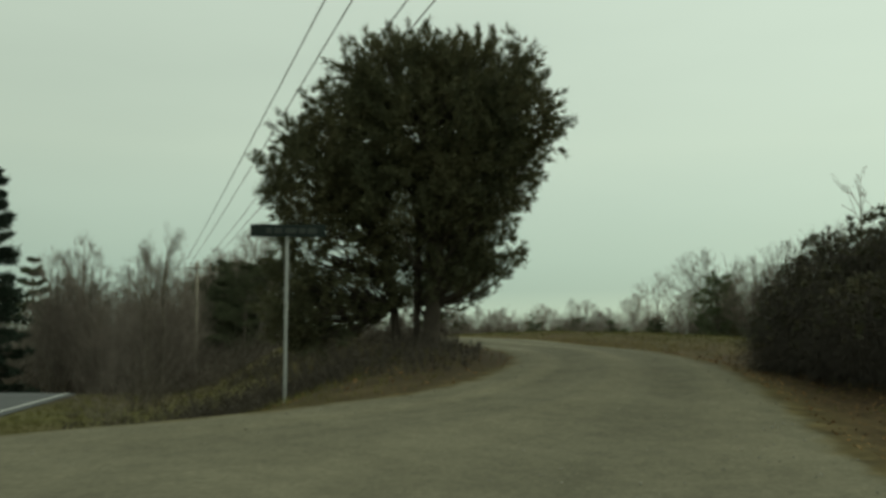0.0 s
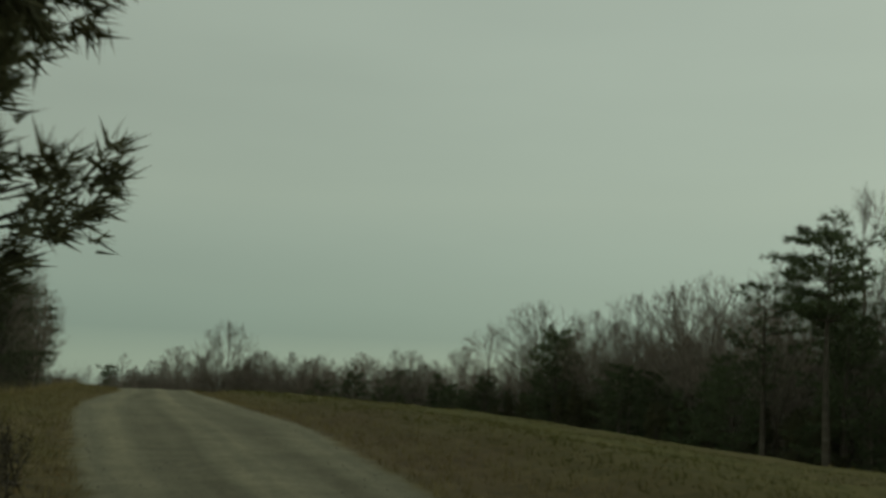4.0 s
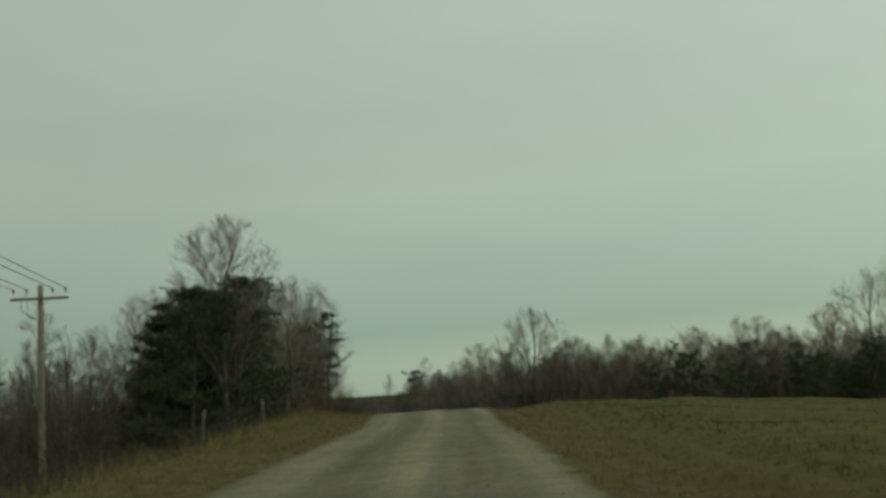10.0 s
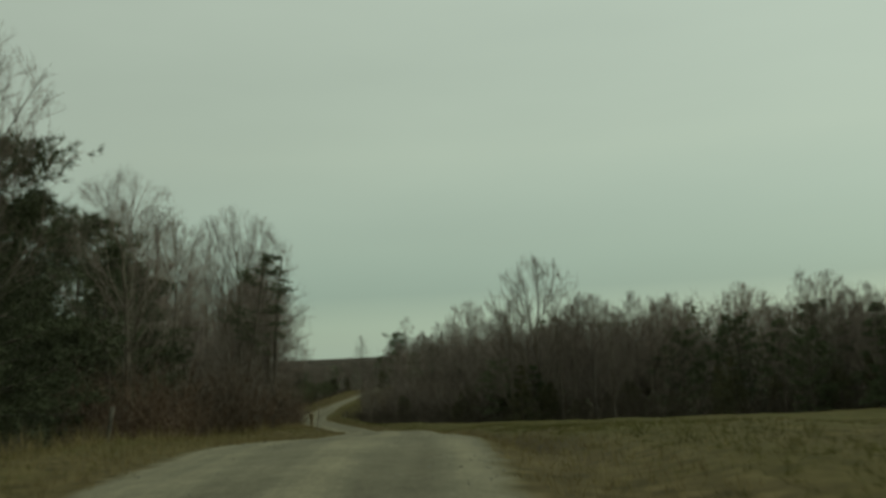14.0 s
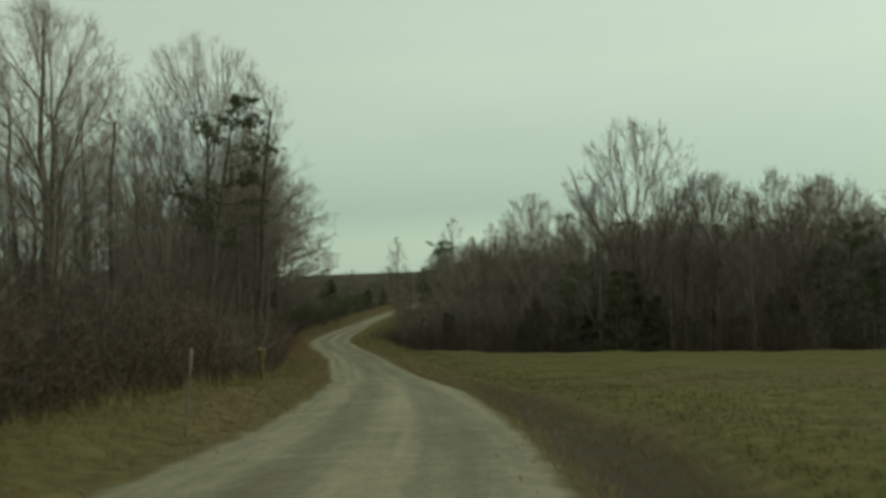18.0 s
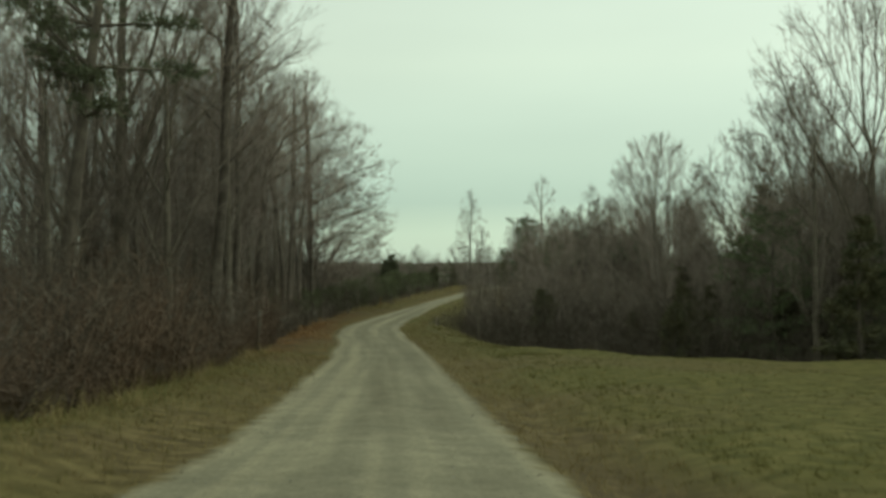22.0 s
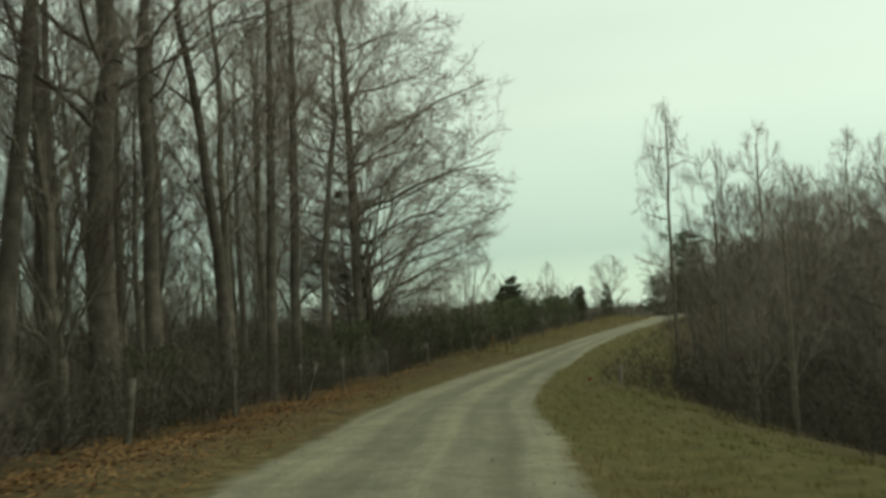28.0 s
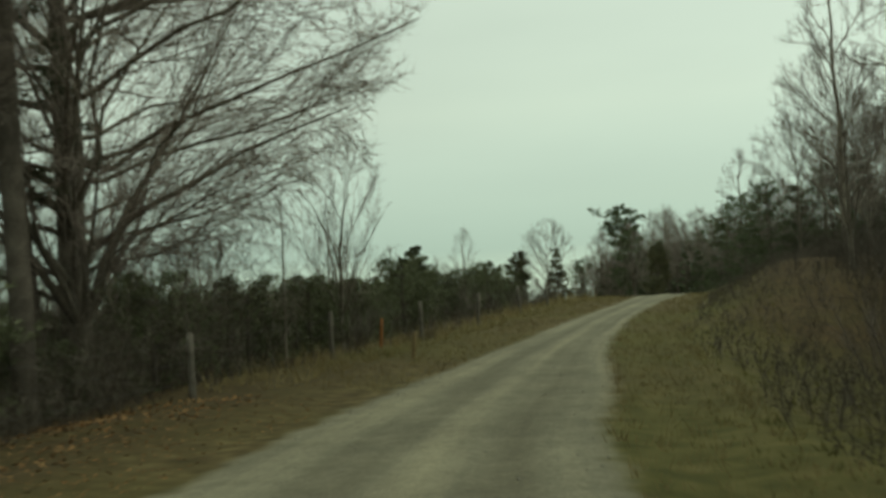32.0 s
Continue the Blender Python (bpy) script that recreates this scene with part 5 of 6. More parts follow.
for meshes, x, y, s in (
        (DOME, -16.8, 108.3, 0.93), (NEAR[1], -24.2, 115.5, 0.62), (NEAR[3], -15.8, 118.5, 0.62), (NEAR[2], -28.5, 122.0, 0.75),
        (NEAR[1], -33.8, 187.0, 1.28), (FOREST[1], -31.3, 190.0, 1.2), (NEAR[2], -36.0, 188.0, 1.45), (FOREST[1], -36.0, 176.0, 1.05),
        (DOME, -30.2, 150.0, 1.1), (NEAR[3], -30.5, 160.5, 1.08), (FOREST[0], -34.0, 166.0, 1.05), (FOREST[1], -39.0, 171.0, 1.05),
        (FOREST[1], -43.2, 218.0, 1.1), (FOREST[0], -44.2, 224.6, 1.05), (FOREST[1], -44.0, 228.0, 1.0), (FOREST[2], -46.2, 234.5, 1.0),
        (FOREST[0], -39.0, 209.0, 1.0), (FOREST[2], -48.2, 240.0, 1.12), (FOREST[2], -50.6, 251.8, 1.25), (FOREST[1], -50.2, 247.0, 1.15),
        (FOREST[2], -35.2, 200.5, 1.0), (FOREST[0], -33.0, 195.0, 0.95), (FOREST[1], -37.5, 203.0, 1.0)):
    plant("bare_tree", meshes, x, y, s, label=BARE + " at the wood's edge by the road", group="roadside bare trees")
plant("heavy_tree", HEAVY, -42.9, 221.0, 1.05, turn=200, label=BARE + " with a heavy dark trunk beside the road")
plant("bare_tree", NEAR[2], -51.6, 255.4, 1.1, label=BARE + " with forked stems beside the rough ground")
plant("spreading_tree", SPREAD, -52.8, 256.6, 0.97, tall=1.22, label="bare tree with a drooping fan of fine branches")
for meshes, x, y, s in ((SLIM, -49.6, 266.8, 0.40), (POLES[1], -48.2, 264.0, 0.62), (SLIM, -48.3, 259.8, 0.38)):
    plant("slim_tree", meshes, x, y, s, label="slim bare young tree in rough ground by the fence", group="slim bare trees")
plant("slim_tree", SLIM, -33.2, 250.6, 1.05, label="tall slim bare tree beside the road bank")
for x, y in scattered(38, -38, -14, 222, 266, lambda x, y: (6.0 if y < 250 else 10.0) < right_of(x, y) < 19, 2.2):
    plant("slender_tree", POLES[int(-x) % 3], x, y, random.uniform(0.34, 0.52) if y < 238 else random.uniform(0.48, 0.74), label="leafless thin tree in the gully below the road", group="gully trees")
plant("pine_tree", CLUMP[1], -47.5, 126.0, 1.5, label="dark cone-shaped pine in the low ground")
plant("pine_tree", LEANING, -52.6, 255.2, 0.75, label="ragged pine at the wood's end by the fence")
plant("bare_tree", NEAR[0], -54.5, 251.5, 1.05, label=BARE + " with a heavy trunk by the rough ground")
plant("bare_tree", NEAR[2], -27.0, 261.5, 0.8, label=BARE + " leaning over the road bank")
plant("cedar_tree", CEDARS[1], -40.5, 309.0, 0.75, label="dark cedar just past the crest of the road", group="small cedars")
plant("cedar_tree", BUSHY, -60.0, 311.0, 1.15, label="dense dark cone-shaped cedar beyond the fence")
plant("cedar_tree", CEDARS[1], -48.5, 296.0, 0.62, label="small dark cedar near the crest of the road", group="small cedars")
plant("cedar_tree", CEDARS[0], -46.5, 300.5, 0.55, label="small dark cedar near the crest of the road", group="small cedars")
for x, y, s in ((-49.0, 390.0, 1.35), (-45.0, 396.0, 0.95), (-39.0, 392.0, 1.05), (-36.0, 399.0, 1.2), (-31.0, 390.0, 1.1), (-27.0, 396.0, 1.25), (-52.5, 398.0, 0.8), (-47.0, 393.0, 1.0), (-50.8, 393.0, 0.9), (-42.0, 391.0, 1.15)):
    plant("pine_tree", FLAT if x == -49.0 else PINES[int(-y) % 2], x, y, s, label="tall dark pine on the rise beyond the crest", group="pines on the rise")
for x, y in scattered(78, -60, -18, 362, 412, lambda x, y: right_of(x, y) > 5, 2.0):
    m = random.choice(POLES + FAN[2:] + PINES[:1])
    plant(*(("pine_tree", m) if m in PINES else named(m)), x, y, random.uniform(0.8, 1.1), label="tree in the belt on the rise beyond the crest", group="belt on the rise")
for x, y in scattered(14, -40, -14, 302, 350, lambda x, y: 5 < right_of(x, y) < 22, 2.5):
    plant("pine_tree", PINES[random.randrange(2)], x, y, random.uniform(0.55, 0.8), label="dark bushy pine along the top of the rise", group="pines along the rise")
plant("round_tree", FAN[2], -50.5, 322.0, 0.75, label="small round-headed bare tree near the crest")
# big trees of the wood across the field
for meshes, x, y, s in ((FAN[1], -2.6, 206.0, 1.62), (FAN[0], 45.0, 168.0, 1.65), (FAN[0], 23.5, 211.0, 1.3), (NEAR[0], 38.0, 174.0, 0.95), (FAN[2], 9.0, 206.0, 1.45), (DOME, -14.7, 248.0, 1.28), (FAN[2], -8.5, 213.5, 1.25), (FAN[1], -13.2, 217.0, 0.85), (FAN[1], -5.5, 211.0, 1.25),
                        (FAN[1], 14.5, 212.0, 1.25), (DOME, 4.0, 204.5, 1.05), (DOME, 13.0, 203.5, 1.0), (DOME, 21.5, 202.0, 1.08), (DOME, 29.0, 196.0, 1.02), (DOME, 36.0, 184.0, 0.95), (DOME, 41.0, 164.0, 0.85), (DOME, 43.5, 147.0, 0.85), (DOME, 43.0, 128.0, 0.85), (DOME, 44.0, 108.0, 0.9), (DOME, 42.5, 94.0, 0.84), (FAN[2], 4.0, 208.5, 1.45), (FAN[1], 33.0, 196.0, 1.1), (FAN[2], 38.5, 188.0, 1.2), (FAN[1], 42.0, 155.0, 1.15), (FAN[1], 43.5, 140.0, 1.15), (FAN[0], 45.0, 118.0, 1.1)):
    plant("broad_tree", meshes, x, y, s, label="broad leafless tree with fanned branches at the wood's edge", group="trees across the field")
for meshes, x, y, s in ((CEDARS[0], -4.5, 198.5, 1.1), (CEDARS[1], -1.8, 199.5, 0.95), (CEDARS[0], 27.5, 190.5, 1.1), (CEDARS[1], 36.0, 176.5, 1.1), (CEDARS[0], -12.0, 206.0, 0.8),
                        (CEDARS[1], 8.0, 198.8, 1.0), (PINES[0], -7.6, 206.0, 0.9), (PINES[1], -3.4, 204.5, 1.0), (CEDARS[0], 17.0, 196.5, 1.0)):
    plant("cedar_tree", meshes, x, y, s, label="dark evergreen cedar along the field's edge", group="cedars across the field")
for meshes, x, y, s in ((FLAT, 36.5, 76.5, 1.22), (PINES[2], 37.5, 86.0, 1.1), (FLAT, 41.0, 82.0, 1.0), (PINES[0], 39.0, 79.0, 1.05), (PINES[0], 41.5, 149.0, 1.4), (PINES[1], 43.5, 152.0, 1.5), (PINES[0], 40.0, 145.0, 1.25), (PINES[0], 20.5, 199.5, 1.3), (PINES[1], 24.0, 198.0, 1.4), (PINES[0], 28.5, 196.5, 1.3), (PINES[1], 32.5, 192.0, 1.35), (PINES[0], 14.0, 201.5, 1.2)):
    plant("pine_tree", meshes, x, y, s, label="ragged dark pine at the field's edge", group="pines across the field")

# ---- the woods ----
random.seed(5)


# beside the road on the near side of the bend
for x, y in scattered(54, -75, -22, 166, 256, lambda x, y: 6.0 < left_of(x, y) < (30 if y < 190 else 17) and not (y > 236 and left_of(x, y) < 13), 2.6):
    plant("slender_tree", POLES[random.randrange(3)], x, y, random.uniform(0.75, 1.25), label="thin straight leafless tree in the roadside wood", group="roadside wood")
for x, y in scattered(17, -62, -28, 192, 240, lambda x, y: 5 < left_of(x, y) < 16, 3.0):
    plant("slender_tree", POLES[random.randrange(3)], x, y, random.uniform(1.05, 1.4), label="tall straight leafless tree in the roadside wood", group="roadside wood")
for x, y in scattered(7, -62, -36, 210, 250, lambda x, y: 8 < left_of(x, y) < 18, 2.4):
    plant("bare_tree", FOREST[random.randrange(3)], x, y, random.uniform(0.75, 1.0), label=BARE + " in the roadside wood", group="roadside wood, tall trees")
for x, y in scattered(22, -52, -21, 92, 135, lambda x, y: 13 < left_of(x, y) < 36 and (y > 98 or x < -34), 3):
    plant("slender_tree", POLES[random.randrange(3)], x, y, random.uniform(0.7, 0.9) if x > -25.5 else random.uniform(0.3, 0.42), label="leafless tree behind the utility pole", group="low wood")
for x, y in scattered(5, -75, -30, 176, 215, lambda x, y: 12 < left_of(x, y) < 24, 4):
    plant("bare_tree", FOREST[random.randrange(3)], x, y, random.uniform(0.75, 1.0), label=BARE + " deep in the roadside wood", group="roadside wood, tall trees")
for x, y in scattered(46, -80, -14, 118, 176, lambda x, y: 9 < left_of(x, y) < 40, 3):
    plant("slender_tree", POLES[random.randrange(3)], x, y, random.uniform(0.55, 0.85), label="thin leafless tree behind the thicket", group="trees behind the thicket")
# low ground to the west
for x, y in scattered(110, -80, -20, 62, 165, lambda x, y: left_of(x, y) > 19 + 0.10 * abs(y - 110) and (y > 98 or x < -32), 3.6):
    m = random.choice(POLES + FAN[2:])
    plant(*named(m), x, y, random.uniform(0.7, 0.9) if x > -25.5 else random.uniform(0.36, 0.52), label="leafless tree in the low wood beyond the brush", group="low wood")
for x, y in scattered(13, -31, -22.5, 101, 114, lambda x, y: True, 1.5):
    m = random.choice(POLES + FAN[2:])
    plant(*named(m), x, y, random.uniform(0.5, 0.68), label="leafless tree between the utility pole and the pines", group="trees by the pine clump")
# along the paved road where it drops away
for x, y in scattered(46, -33, -11, 60, 97, lambda x, y: main_edge(y) + 1.6 < x < min(4.0 - 0.635 * (y - 40.1), 0.2 - 0.245 * (y - 4.4)), 1.05):
    m = random.choice(POLES[1:] + FAN[2:])
    plant(*named(m), x, y, random.uniform(0.6, 0.86), label="leafless tree beside the paved road where it drops away", group="trees by the paved road")
# across the field
for x, y in scattered(96, -32, 75, 60, 262, lambda x, y: 1.5 < x - float(wood_edge(y)) < (22 if y < 190 else 26) and right_of(x, y) > 9, 3.1):
    m = random.choice(FAN + POLES[:2] + POLES[1:])
    plant(*named(m), x, y, (random.uniform(0.85, 1.3) if m in FAN else random.uniform(0.7, 1.1)) * (1.3 if y < 125 else 0.9 if y < 190 else 1.0 if y < 198 or x > -7 else 0.55), label="leafless tree in the wood across the field", group="wood across the field")
for x, y in scattered(92, 20, 75, 56, 192, lambda x, y: -1.5 < x - float(wood_edge(y)) < 5, 2.1):
    plant("pine_tree", random.choice(PINES[:2] + CEDARS), x, y, random.uniform(0.7, 0.95), label="dark evergreen in the wood across the field", group="evergreens across the field")
for x, y in scattered(30, -22, 34, 190, 225, lambda x, y: 0.5 < x - float(wood_edge(y)) < 30 and y - 198 > -6, 3):
    plant("cedar_tree", random.choice(CEDARS), x, y, random.uniform(0.6, 1.05), label="dark evergreen in the wood across the field", group="evergreens across the field")
for x, y in scattered(46, -8, 62, 202, 244, lambda x, y: x - float(wood_edge(y)) > 6, 3.6):
    m = random.choice(FAN + POLES)
    plant(*named(m), x, y, random.uniform(0.95, 1.3) if m in FAN else random.uniform(0.9, 1.2), label="leafless tree in the wood across the field", group="wood across the field")
# rising ground beyond the gully, right of the far road
for x, y in scattered(56, -42, -2, 262, 365, lambda x, y: (8.0 if y < 290 else 5.5) < right_of(x, y) < 30, 2.8):
    m = random.choice(POLES + FAN[2:])
    plant(*named(m), x, y, random.uniform(0.65, 1.0), label="leafless tree on the rise beyond the gully", group="wood on the rise")
# young pines in the rough ground
for x, y in scattered(105, -75, -46, 243, 300, lambda x, y: 6.5 < left_of(x, y) < 20, 1.4):
    plant("young_pine", YOUNG, x, y, random.uniform(0.55, 1.05), label="bushy young pine in rough ground behind the fence", group="young pines")
for x, y in scattered(16, -100, -50, 285, 345, lambda x, y: 10 < left_of(x, y) < 50, 4):
    plant("slender_tree", random.choice(POLES), x, y, random.uniform(0.4, 0.6), label="small leafless tree beyond the rough ground", group="far small trees")
for x, y in scattered(104, -92, -40, 176, 274, lambda x, y: 16 < left_of(x, y) < 42, 2.1):
    plant("slender_tree", random.choice(POLES), x, y, random.uniform(0.55, 0.85), label="low leafless tree deep in the roadside wood", group="deep roadside wood")
for x, y in scattered(14, -60, -40, 210, 243, lambda x, y: 5.5 < left_of(x, y) < 12, 2.0):
    plant("young_pine", YOUNG, x, y, random.uniform(0.5, 0.9), label="bushy evergreen shrub under the bare trees", group="evergreens in the wood")

# undergrowth: stems nobody could count
def undergrowth(name, label, count, x0, x1, y0, y1, keep, tall, mat, seed, wide=0.017, sprays=14):
    rng = np.random.RandomState(seed)
    x, y = rng.uniform(x0, x1, count * 14), rng.uniform(y0, y1, count * 14)
    yy = np.clip(y, -60, 420)
    ok = keep(x, y, np.interp(yy, YS, XL) - x, x - np.interp(yy, YS, XR))
    x, y = x[ok][:count], y[ok][:count]
    n = len(x)
    h = tall * rng.uniform(0.35, 1.2, n) * (0.72 + 0.45 * waves(x, y, 11, seed) + 0.2 * waves(x, y, 3.5, seed + 1)).clip(0.25, 1.3)
    p = np.stack([x, y, height(x, y) - 0.05], 1)
    d = unit(np.stack([rng.normal(size=n) * 0.34, rng.normal(size=n) * 0.34, np.ones(n)], 1))
    s = Shape()
    s.tris(spikes(p, d, h, 0.006 + h * 0.0025))
    for j in range(sprays):
        k = rng.uniform(0.15, 0.9, n)
        q = p + d * (h * k)[:, None]
        w = d * 0.5 + rng.normal(size=(n, 3)) * 0.55
        s.tris(blades(q, w, h * rng.uniform(0.15, 0.42, n), np.full(n, wide), rng))
    tagged(new(name, s.mesh(name, mat)), label, "undergrowth", kind="stuff")


undergrowth("undergrowth", "tangled bare undergrowth in the roadside wood", 5200, -62, -10, 118, 192, lambda x, y, l, r: (l > 3.8) & (l < 20), 3.7, BRUSH, 81)
undergrowth("undergrowth", "low bare undergrowth among the tall trees", 5200, -62, -26, 188, 258, lambda x, y, l, r: (l > 4.4) & (l < 20), 3.1, BRUSH, 80)
undergrowth("undergrowth", "grey brush deep in the wood behind the tall trees", 7200, -84, -30, 172, 270, lambda x, y, l, r: (l > 11) & (l < 34), 6.4, BRUSH, 79)
undergrowth("undergrowth", "dense rusty brown brush beside the road", 7500, -40, -10, 112, 200, lambda x, y, l, r: (l > 3.2) & (l < 7.5) & ((x + 16.6) ** 2 + (y - 150.3) ** 2 > 2.2), 2.7, RUST, 87)
undergrowth("undergrowth", "brown brush and stems behind the rough ground fence", 2200, -70, -42, 236, 305, lambda x, y, l, r: (l > 3.6) & (l < 22), 1.1, BRUSH, 88)
undergrowth("undergrowth", "bare undergrowth along the wood across the field", 7000, -34, 62, 184, 262, lambda x, y, l, r: (x - wood_edge(y) > -0.5) & (x - wood_edge(y) < 14) & (r > 6), 5.2, THICKET, 82)
undergrowth("undergrowth", "low bare undergrowth along the field edge", 3200, 20, 62, 56, 186, lambda x, y, l, r: (x - wood_edge(y) > 0.5) & (x - wood_edge(y) < 12), 2.4, THICKET, 89)
undergrowth("undergrowth", "bare brush in the gully and on the rise", 7600, -40, 0, 212, 320, lambda x, y, l, r: (r > np.where(y > 252, 7.5, 5.2)) & (r < 22), 2.6, THICKET, 84, 0.013, 18)
# the dark stem colour deepens the painted shade under the cedar
undergrowth("undergrowth", "dry brown weeds and stems round the old cedar", 2400, -5, 4, 22, 38, lambda x, y, l, r: (l > 0.7) & (l < 8), 0.65, THICKET, 85)
undergrowth("undergrowth", "bare undergrowth in the low ground below the road", 5600, -60, -5, 40, 130, lambda x, y, l, r: (l > 5.0) & (l < 42) & (x - main_edge(y) > 1.5), 2.0, THICKET, 83)
undergrowth("undergrowth", "low brown brush on the road bank", 6500, -42, -16, 238, 302, lambda x, y, l, r: (r > 2.3 + 0.6 * waves(x, y, 5, 31)) & (r < 15), 0.8, BRUSH, 86, 0.008, 22)

# ---- brush along the road ----
random.seed(9)
LAB = "tangled leafless brown brush along the road"
for x, y in scattered(120, -46, -10, 116, 232, lambda x, y: 3.6 < left_of(x, y) < 8.5, 1.1):
    bush("brush", SHRUBS[random.randrange(4)], x, y, random.uniform(0.75, 1.15), LAB, "roadside brush")
for x, y in scattered(40, -30, -6, 60, 116, lambda x, y: 8 < left_of(x, y) < 20, 1.8):
    bush("brush", SHRUBS[random.randrange(4)], x, y, random.uniform(0.7, 1.0), "leafless brown brush on the low side of the road", "brush below the road")
for x, y in scattered(46, -40, -15, 212, 262, lambda x, y: 6.0 < right_of(x, y) < 14, 1.3):
    bush("brush", SHRUBS[random.randrange(4)], x, y, random.uniform(0.6, 1.0), "leafless brush below the road bank", "brush in the gully")
for x, y in scattered(34, -60, -42, 236, 310, lambda x, y: 3.6 < left_of(x, y) < 8, 1.6):
    bush("brush", SHRUBS[random.randrange(4)], x, y, random.uniform(0.45, 0.8), "low brown brush along the fence", "brush along the fence")
for x, y in scattered(22, -9, 6, 25, 60, lambda x, y: 2.6 < left_of(x, y) < 12 and not (y < 30 and left_of(x, y) < 3), 1.4):
    bush("brush", SHRUBS[random.randrange(4)], x, y, random.uniform(0.35, 0.6), "low brown brush on the bank by the cedar", "brush by the cedar")


# ---- fence, posts ----
def post_mesh(name, tall, r, seed, mat=POST):
    rng = np.random.RandomState(seed)
    rows, _, _ = limb_line(rng, np.array([0, 0, -0.3]), unit(np.array([rng.normal() * 0.05, rng.normal() * 0.05, 1])), tall + 0.3, r, r * 0.9, 4, 0.02, 0)
    return rod_mesh(name, rows, mat, 8)


FENCE_POSTS = [post_mesh("fence_post", 1.25, 0.065, i) for i in range(5)]
STOUT_POSTS = [post_mesh("fence_post", 1.25, 0.072, i + 9) for i in range(5)]


def fence(label, y0, y1, gap, away, posts=FENCE_POSTS):
    top = new("fence")
    x, y = float(np.interp(y0, YS, XL)) - away, y0
    top.matrix_world = pose(x, y, ground_z(x, y))
    inv = top.matrix_world.inverted()
    heads, i = [], 0
    while y0 < y1:
        x = float(np.interp(y0, YS, XL)) - away - random.uniform(0, 0.4)
        p = Vector((x, y0, ground_z(x, y0)))
        ob = part("post", posts[i % 5], top)
        ob.matrix_local = Matrix.Translation(inv @ p) @ pose(0, 0, 0, random.uniform(-4, 4), random.uniform(-4, 4), random.uniform(0, 360))
        heads.append(inv @ p)
        y0 += gap * random.uniform(0.85, 1.15)
        i += 1
    for h in (0.35, 0.7, 1.05):
        part("wire", strand_mesh("fence_wire", [a + Vector((0, 0, h)) for a in heads], 0.0018, WIRE), top)
    return tagged(top, label, "fence", "roadside fences")


fence("weathered wooden fence posts with wire beside the pines", 80, 116, 9.5, 4.2)
fence("wooden fence posts with wire in the roadside brush", 122, 196, 9.0, 5.0)
fence("leaning wooden fence posts with wire along the rough ground", 204, 292, 7.0, 3.4, STOUT_POSTS)


def marker(kind, x, y, tall, r, label, lean=(0, 0), mat=POST):
    ob = new(kind, post_mesh(kind, tall, r, 3, mat))
    ob.matrix_world = pose(x, y, ground_z(x, y), lean[0], lean[1], 0)
    return tagged(ob, label, "post")


marker("marker_post", -33.7, 238.1, 0.78, 0.075, "short pale wooden post in the grass at the gully edge", (0, 0), POLE)
marker("wooden_post", -30.0, 191.5, 1.75, 0.11, "stout grey wooden post in the leaf litter", (2, 1))
marker("leaning_post", -42.8, 230.8, 1.3, 0.06, "leaning pale wooden post in the leaf litter", (-3, 14))


def gate_post(x, y):
    """A stout old post whose split top widens."""
    rows = [(0, 0, -0.3, 0.075, 0.012, 0, 0.3, 0.07), (0.012, 0, 0.3, 0.07, -0.01, 0.01, 0.6, 0.08), (-0.01, 0.01, 0.6, 0.08, 0.01, 0, 0.85, 0.115), (0.01, 0, 0.85, 0.115, 0.03, 0, 1.08, 0.175), (0.03, 0, 1.08, 0.175, 0.07, 0.02, 1.17, 0.09)]
    ob = new("gate_post", rod_mesh("gate_post", rows, TAN, 9))
    ob.matrix_world = pose(x, y, ground_z(x, y), 0, -3, 0)
    return tagged(ob, "stout yellowish wooden post with a splayed top at the brush edge", "post")


gate_post(-17.0, 150.8)
marker("wooden_stake", -12.7, 134.6, 1.25, 0.03, "thin pale wooden stake in the roadside grass", (2, 2), POLE)
marker("short_stake", -44.2, 258.2, 0.7, 0.05, "short tan wooden stake in the grass by the road", (0, 2), TAN)


def marker_flag(x, y):
    """A small flag on a wire pushed into the bank."""
    top = new("marker_flag")
    top.matrix_world = pose(x, y, ground_z(x, y), 4, 3, 20)
    part("stem", rod_mesh("flag_stem", [(0, 0, -0.1, 0.003, 0.01, 0, 0.15, 0.003), (0.01, 0, 0.15, 0.003, 0.012, 0, 0.3, 0.003)], WIRE, 5), top, "thin dark wire")
    part("flag", box_mesh("flag_cloth", 0.12, 0.004, 0.1, RED, 0.001, (0.075, 0, 0.25)), top, "small red plastic flag")
    return tagged(top, "small red flag on a wire in the bank grass", "flag")


marker_flag(-35.3, 239.9)
marker("marker_stake", -46.3, 262.0, 0.85, 0.05, "faded orange marker stake by the roadside", (0, 0), ORANGE)

